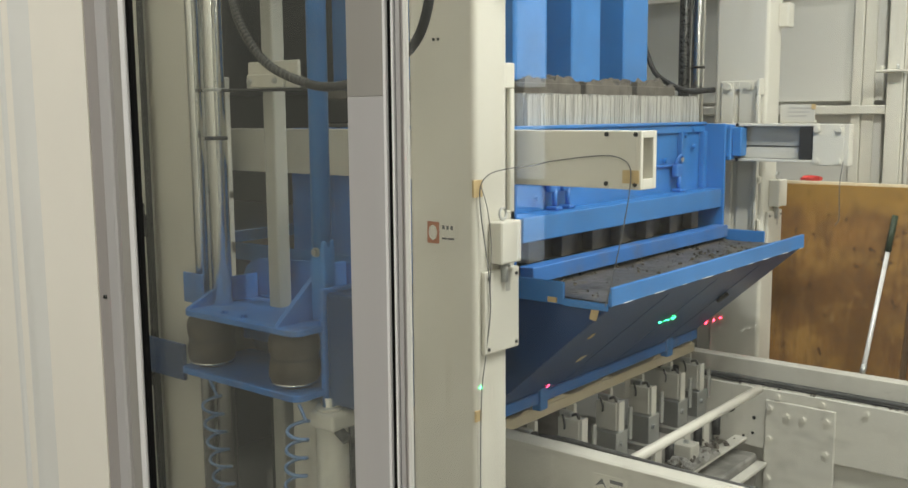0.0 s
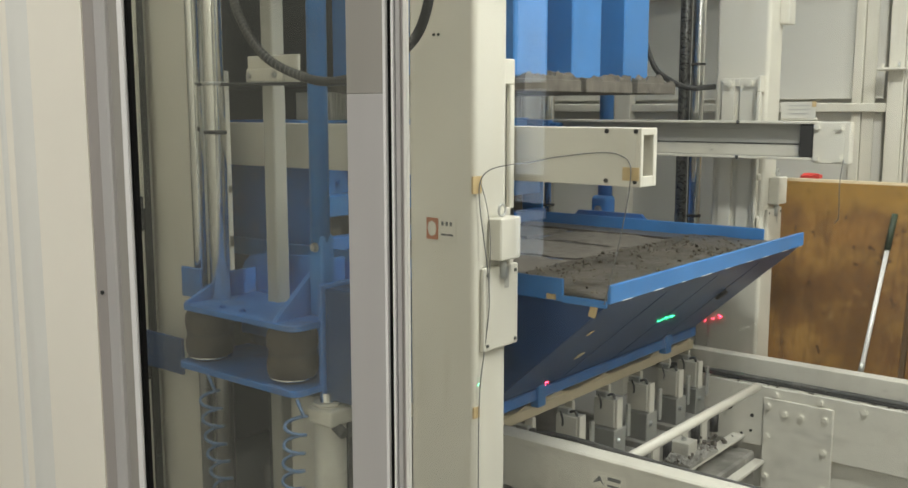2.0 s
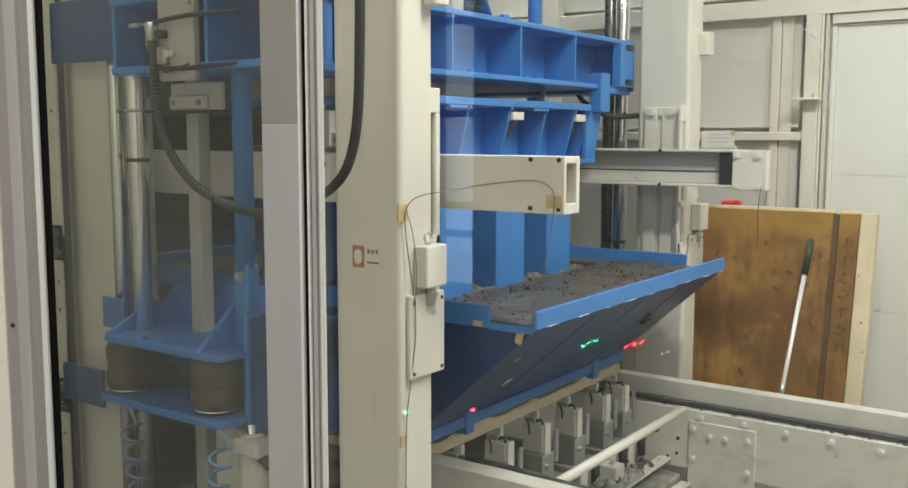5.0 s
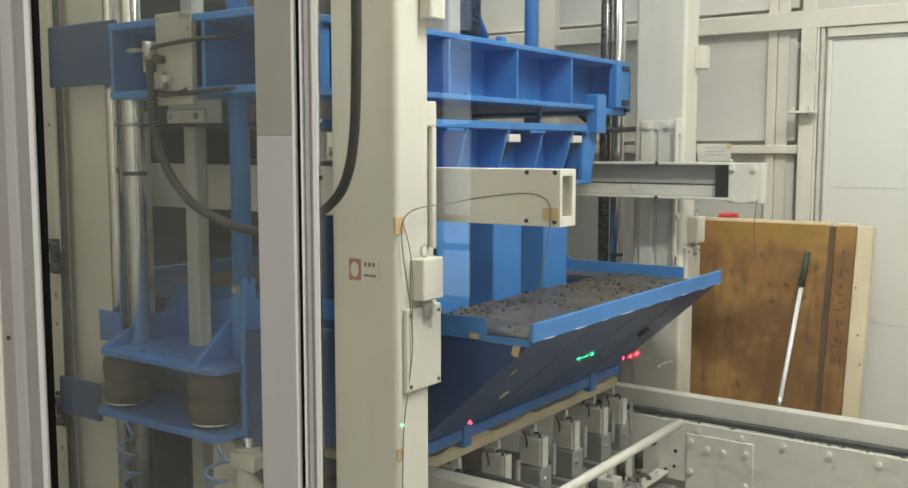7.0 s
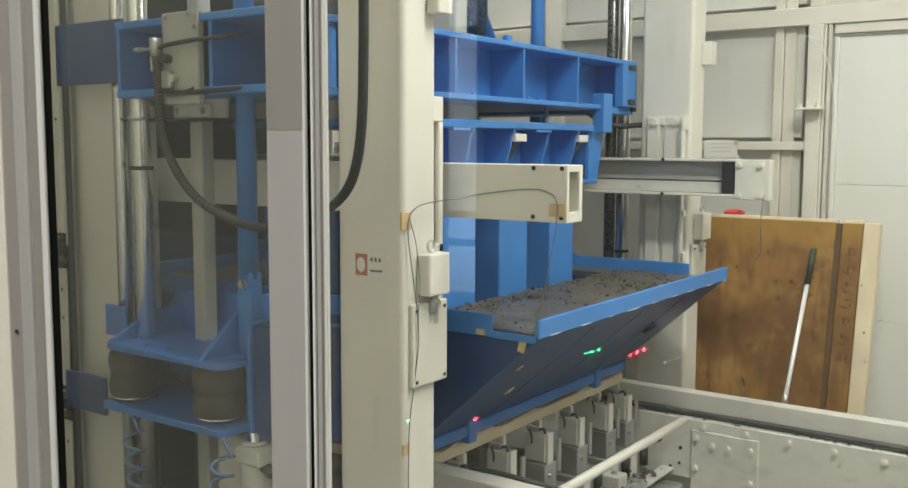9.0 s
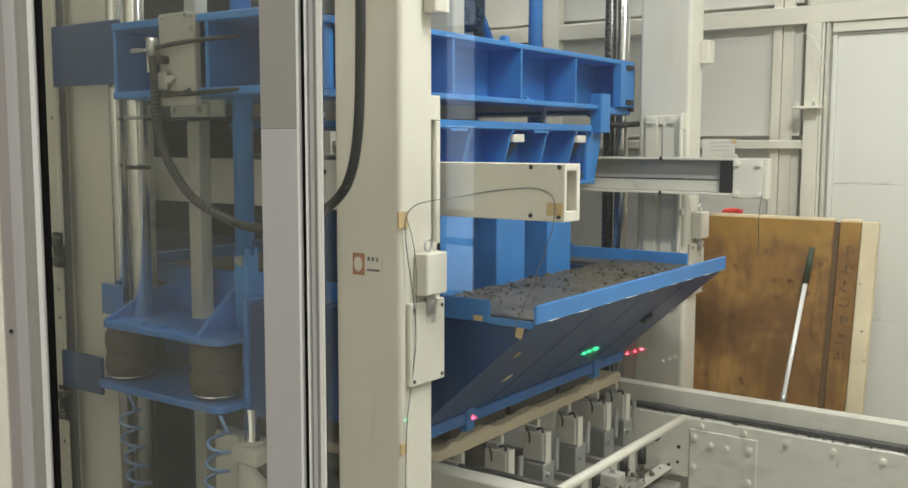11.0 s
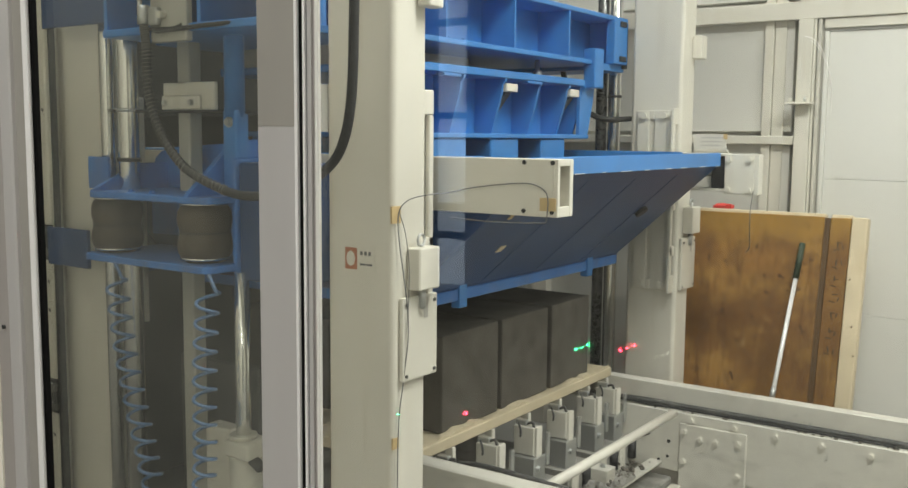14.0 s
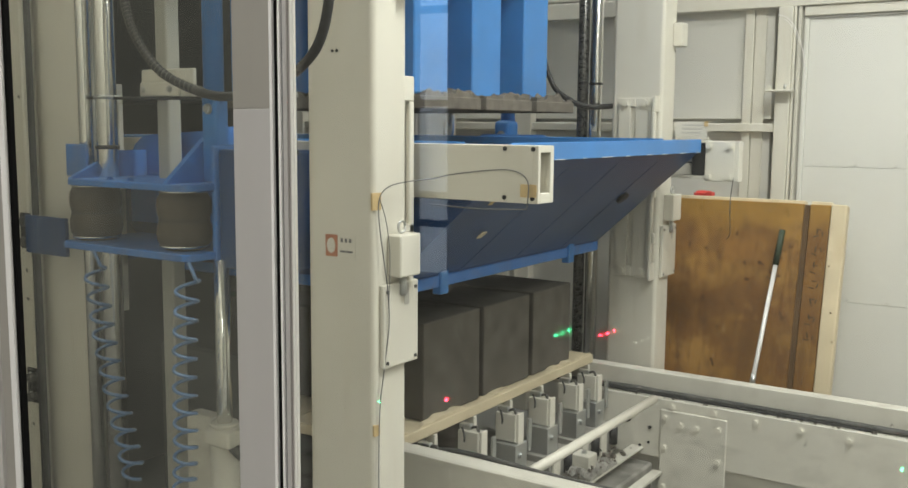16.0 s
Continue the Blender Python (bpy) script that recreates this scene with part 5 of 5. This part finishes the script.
while y < 4.885:
    w = random.uniform(0.004, 0.011)
    lean = random.uniform(-0.004, 0.004)
    top_z = 2.135 - 0.012 * random.random() ** 2
    dark = random.random() < (0.13 if 3.4 < y < 4.5 else 0.05)
    box(dirty if dark else tufts, -2.112, -2.104 + (-0.003 if dark else random.uniform(-0.001, 0.003)), y, y + w, 2.0 + (0.02 + 0.08 * random.random() if dark else 0.0), top_z, bevel=0.0, turn=Matrix.Rotation(lean * 8, 4, "X"))
    y += w + random.choice((0.0, 0.0, 0.0003, 0.0008))
tagged(part("brush", tufts, BRISTLE, feed, "greyish white bristle tufts"), kind="stuff")
tagged(part("dirty_tufts", dirty, BED, feed, "bristle tufts clogged dark"), kind="stuff")
part("brush_side", B(-3.2, -2.125, 4.865, 4.885, 2.0, 2.135, bevel=0.002), BRISTLE, feed)
part("brush_side", B(-2.35, -2.125, 3.28, 3.30, 2.0, 2.135, bevel=0.002), BRISTLE, feed)
part("rod_clevis", B(-3.42, -3.30, 3.94, 4.04, 1.88, 1.98, bevel=0.01), BLUE, feed)

# ---- enclosure with its windows, in front of the machine ----
def strip(name, x0, x1, y0, y1, mat, label="", bevel=0.001, z0=0.0, z1=4.4):
    return part(name, B(x0, x1, y0, y1, z0, z1, bevel=bevel, seg=2), mat, door_frame, label)


door_frame = thing("door_frame_1", (-1.9, 1.0, 0), "cream enclosure panel with grey trim and a black rubber seal", "door frame", kind="structure")
strip("panel", -6.5, -1.733, 1.0, 1.02, PANEL_CREAM)
for x0, x1, proud in ((-2.028, -1.934, 0.005), (-2.083, -2.052, 0.002)):
    fold = prism([(x0 + (x1 - x0) * k / 20, 1.0003 - proud * (0.5 - 0.5 * math.cos(2 * math.pi * k / 20)) ** 0.6) for k in range(21)], 2, 0.0, 4.4)
    # The rib's glossy sheen is put into a whiter colour than the panel.
    part("panel_rib", fold, DOOR_WHITE, door_frame)
strip("trim_strip", -1.733, -1.688, 1.003, 1.02, ALU_GREY, "grey-brown trim strip")
strip("profile", -1.688, -1.645, 0.996, 1.02, ALU_POST, bevel=0.008)
strip("profile_groove", -1.645, -1.608, 1.003, 1.02, ALU_DARKER, "shallow darker groove", bevel=0.002)
strip("bead", -1.608, -1.590, 0.997, 1.004, ALU, bevel=0.003)
strip("rubber_seal", -1.603, -1.583, 1.004, 1.014, SEAL, "black rubber seal")
for z in (1.70, 2.95):
    bolt(door_frame, (-1.71, 1.003, z), (0, -1, 0), 0.003, 0.003, DARK, "screw")

door_frame = thing("door_frame_2", (-0.95, 1.0, 0), "silver aluminium sliding door stile with a grooved edge", "door frame", kind="structure")
strip("stile", -1.0217, -0.949, 1.0, 1.006, ALU_POST, z1=2.076)
# The shadow on the stile's upper part is put into a darker colour.
strip("shaded_stile", -1.0217, -0.949, 1.0, 1.006, ALU_DARKER, "upper stile with the shadow put into its colour", z0=2.076)
strip("bead", -0.949, -0.943, 0.999, 1.006, ALU)
strip("rubber_seal", -0.943, -0.934, 1.003, 1.006, SEAL)
strip("groove", -0.934, -0.929, 1.0, 1.006, ALU)
strip("rubber_seal", -0.929, -0.925, 1.003, 1.006, DARK)
strip("groove", -0.925, -0.917, 1.0, 1.006, ALU_POST)
strip("groove", -0.917, -0.910, 1.003, 1.006, ALU_GREY)
strip("bead", -0.910, -0.9035, 0.999, 1.005, DOOR_WHITE)
door_frame = thing("door_frame_3", (1.5, 1.0, 0), "cream sheet enclosure panel beside the window", "door frame", kind="structure")
strip("panel", 1.0, 4.9, 1.0, 1.02, PANEL_CREAM)
for name, x0, x1, mat in (("window_1", -1.70, -1.0, GLASS_DUSTY), ("window_2", -0.905, 1.0, GLASS)):
    depth = 1.0075 if mat is GLASS else 1.026
    pane = solid(name, B(x0, x1, depth, depth + 0.003, 0.0, 4.4, bevel=0), mat, "tall glazed enclosure pane, slightly dusty", "window", kind="structure")
    pane.visible_shadow = False
    if mat is GLASS:
        clear_pane = pane
# pale arcs on the clear pane, a reflection drawn as thin tubes
for cx, cz, w, h, a0, a1, r in ((-0.262, 2.095, 0.028, 0.070, 10, 92, 0.0005), (-0.262, 2.098, 0.028, 0.068, -8, 30, 0.0003), (-0.262, 2.092, 0.0275, 0.070, 40, 80, 0.0004)):
    arc = [Vector((cx + w * math.cos(radians(a0 + (a1 - a0) * k / 12)), 1.0072, cz + h * math.sin(radians(a0 + (a1 - a0) * k / 12)))) for k in range(13)]
    part("reflection_arc", pipe(arc, r, 5), PAPER, clear_pane, "pale curved reflection")

guard = thing("side_guard", (-4.5, 2.62, 0), "cream sheet guard with upright folds beside the column", "guard panel")
part("sheet", B(-5.4, -3.965, 2.63, 2.645, 0, 4.5, bevel=0.003), CREAM, guard)
for x in (-4.02, -4.09, -4.20):
    part("fold", B(x - 0.018, x + 0.018, 2.612, 2.63, 0, 4.5, bevel=0.006, seg=2), CREAM, guard)
for z in (2.33, 2.30, 0.87):
    bolt(guard, (-4.055, 2.63, z), (0, -1, 0), 0.010, 0.02, DARK)

# inner side post with its black latches
inner = thing("inner_post", (-3.98, 2.53, 0), "cream inner enclosure post with small black latches", "post")
part("post", B(-4.05, -3.926, 2.51, 2.55, 0, 4.4, bevel=0.006), CREAM, inner)
for z in (1.577, 0.873):
    lt = part("latch", B(-3.972, -3.902, 2.497, 2.51, z - 0.08, z + 0.08, bevel=0.006, seg=2), BLACK, inner, "small black latch")
    for dz in (-0.045, 0.045):
        part("knob", R((-3.908, 2.497, z + dz), (-3.908, 2.462, z + dz), 0.020, seg=12), RUBBER_GREY, lt)
        part("screw", R((-3.94, 2.497, z + dz + 0.01), (-3.94, 2.490, z + dz + 0.01), 0.009, seg=8), STEEL, lt)
for z in (2.16, 1.39, 1.26, 0.68):
    part("scuff", B(-3.962, -3.945, 2.5085, 2.51, z, z + 0.013, bevel=0, turn=Matrix.Rotation(radians(25), 4, "Y")), INK, inner, "dark scuff")
part("cable", sweep([(-3.914, 2.52, 0.2), (-3.914, 2.52, 0.9), (-3.910, 2.52, 1.3), (-3.914, 2.52, 1.6)], 0.007, 6), BLACK, inner)
# Dark strip put in for the shadow gap beside the post.
part("edge_shadow", B(-3.9255, -3.919, 2.53, 2.56, 0.0, 4.4, bevel=0), DARK, inner, "dark gap line")

# ---- indicator lamps behind the viewer, mirrored in the glass ----
def signal_stand(lamps):
    x, z = lamps[0][0], lamps[0][1]
    st = thing("signal_stand", (x, -0.62, 0), "slim grey stand carrying small lit indicator lamps", "signal lamp", "signal stands")
    part("base", R((x, -0.62, 0), (x, -0.62, 0.02), 0.10, seg=24), DARK, st)
    part("pole", R((x, -0.62, 0.02), (x, -0.62, z), 0.009), ALU_GREY, st)
    part("lamp_bar", B(x - 0.02, lamps[-1][0] + 0.02, -0.615, -0.592, min(k[1] for k in lamps) - 0.012, max(k[1] for k in lamps) + 0.012, bevel=0.003), DARK, st)
    for lx, lz, m, r in lamps:
        part("indicator_lamp", R((lx, -0.592, lz), (lx, -0.584, lz), r, seg=12), m, st)


signal_stand([(-2.026, 1.093, LED_GREEN, 0.0045)])
signal_stand([(-1.74, 1.15, LED_RED, 0.006)])
signal_stand([(-1.334, 1.42, LED_GREEN, 0.004), (-1.313, 1.43, LED_GREEN, 0.004), (-1.292, 1.44, LED_GREEN, 0.004)])
signal_stand([(-1.187, 1.438, LED_RED, 0.004), (-1.165, 1.448, LED_RED, 0.004), (-1.143, 1.458, LED_RED, 0.004)])
signal_stand([(-1.075, 1.431, LED_WHITE, 0.004), (-1.056, 1.440, LED_WHITE, 0.004), (-1.038, 1.449, LED_WHITE, 0.004)])
signal_stand([(-0.347, 1.2, LED_GREEN, 0.0045)])

# Lamp bodies out of view, the added back-wall one included.
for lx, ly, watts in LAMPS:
    cl = thing("ceiling_lamp", (lx, ly, 4.95), "white ceiling tube lamp out of view, lit", "lamp", "ceiling lamps")
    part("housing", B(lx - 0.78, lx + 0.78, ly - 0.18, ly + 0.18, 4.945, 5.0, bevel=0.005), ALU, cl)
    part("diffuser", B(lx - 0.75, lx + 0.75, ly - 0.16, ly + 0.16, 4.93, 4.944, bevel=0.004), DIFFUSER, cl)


def motions():
    k = Vector(HOME[bracket])
    walk(bracket, [(t, pose(k.x, k.y, k.z + d)) for t, d in (
        (0, 0), (10.3, 0), (10.5, 0.015), (10.7, 0.042), (11.0, 0.092), (11.3, 0.149), (11.5, 0.189), (12.0, 0.296), (12.5, 0.400), (13.0, 0.504), (13.5, 0.582), (13.8, 0.606), (14.0, 0.613), (16.0, 0.613))])
    w = Vector(HOME[wire_end])
    walk(wire_end, [(t, pose(w.x, w.y, w.z, 0, a, 0)) for t, a in ((0, 0), (10.6, 0), (11.3, 25), (12.0, 55), (13.0, 74), (13.6, 77), (16.0, 77))])
    m = Vector(HOME[mould])
    walk(mould, [(t, pose(m.x, m.y, m.z + d)) for t, d in (
        (0, 0), (10.5, 0), (10.7, 0.006), (11.0, 0.05), (11.3, 0.11), (11.5, 0.15), (12.0, 0.25), (12.5, 0.352), (13.0, 0.452), (13.5, 0.527), (13.8, 0.556), (14.0, 0.567),
        (14.3, 0.571), (16.0, 0.571))])
    h = Vector(HOME[head])
    walk(head, [(t, pose(h.x, h.y, h.z + d)) for t, d in (
        (0, 0.92), (2.8, 0.92), (3.0, 0.87), (3.2, 0.72), (3.5, 0.495), (3.8, 0.245), (4.0, 0.137), (4.2, 0.105), (4.5, 0.087), (5.5, 0.055), (7.0, 0.026), (8.0, 0.016),
        (9.0, 0.008), (10.5, 0.0), (13.0, 0.0), (13.2, 0.015), (13.5, 0.075), (14.0, 0.212), (14.5, 0.456), (14.8, 0.61), (15.0, 0.705), (15.3, 0.84), (15.5, 0.895),
        (15.7, 0.917), (16.0, 0.92))])
    o = Vector(HOME[hose])
    walk(hose, [(t, pose(o.x, o.y, o.z + d * 0.43)) for t, d in (
        (0, 0.92), (2.8, 0.92), (3.0, 0.87), (3.2, 0.72), (3.5, 0.495), (3.8, 0.245), (4.0, 0.137), (4.2, 0.105), (4.5, 0.087), (5.5, 0.055), (7.0, 0.026), (9.0, 0.008),
        (10.5, 0.0), (13.0, 0.0), (13.2, 0.015), (13.5, 0.075), (14.0, 0.212), (14.5, 0.456), (14.8, 0.61), (15.0, 0.705), (15.3, 0.84), (15.5, 0.895), (15.7, 0.917), (16.0, 0.92))])
    for fill in fills:
        p = Vector(HOME[fill])
        walk(fill, [(t, pose(p.x, p.y, p.z + d)) for t, d in (
            (0, 0.155), (3.9, 0.155), (4.0, 0.134), (4.2, 0.102), (4.5, 0.084), (5.5, 0.052), (7.0, 0.023), (8.0, 0.013), (9.0, 0.005), (10.5, -0.003), (16.0, -0.003))])
    f = Vector(HOME[feed])
    walk(feed, [(t, pose(f.x + e + 1.884, f.y, f.z)) for t, e in (
        (0, -2.081), (0.1, -2.16), (0.2, -2.185), (0.3, -2.11), (0.4, -2.007), (0.5, -1.912), (0.6, -1.84), (0.7, -1.91), (0.8, -2.038), (1.0, -2.267), (1.2, -2.48), (1.4, -2.73),
        (1.6, -2.95), (1.8, -3.12), (2.0, -3.25), (2.4, -3.46), (2.7, -3.72), (3.2, -4.25), (3.6, -4.95), (4.0, -5.7), (4.5, -6.4), (5.0, -6.6), (16.0, -6.6))])


motions()
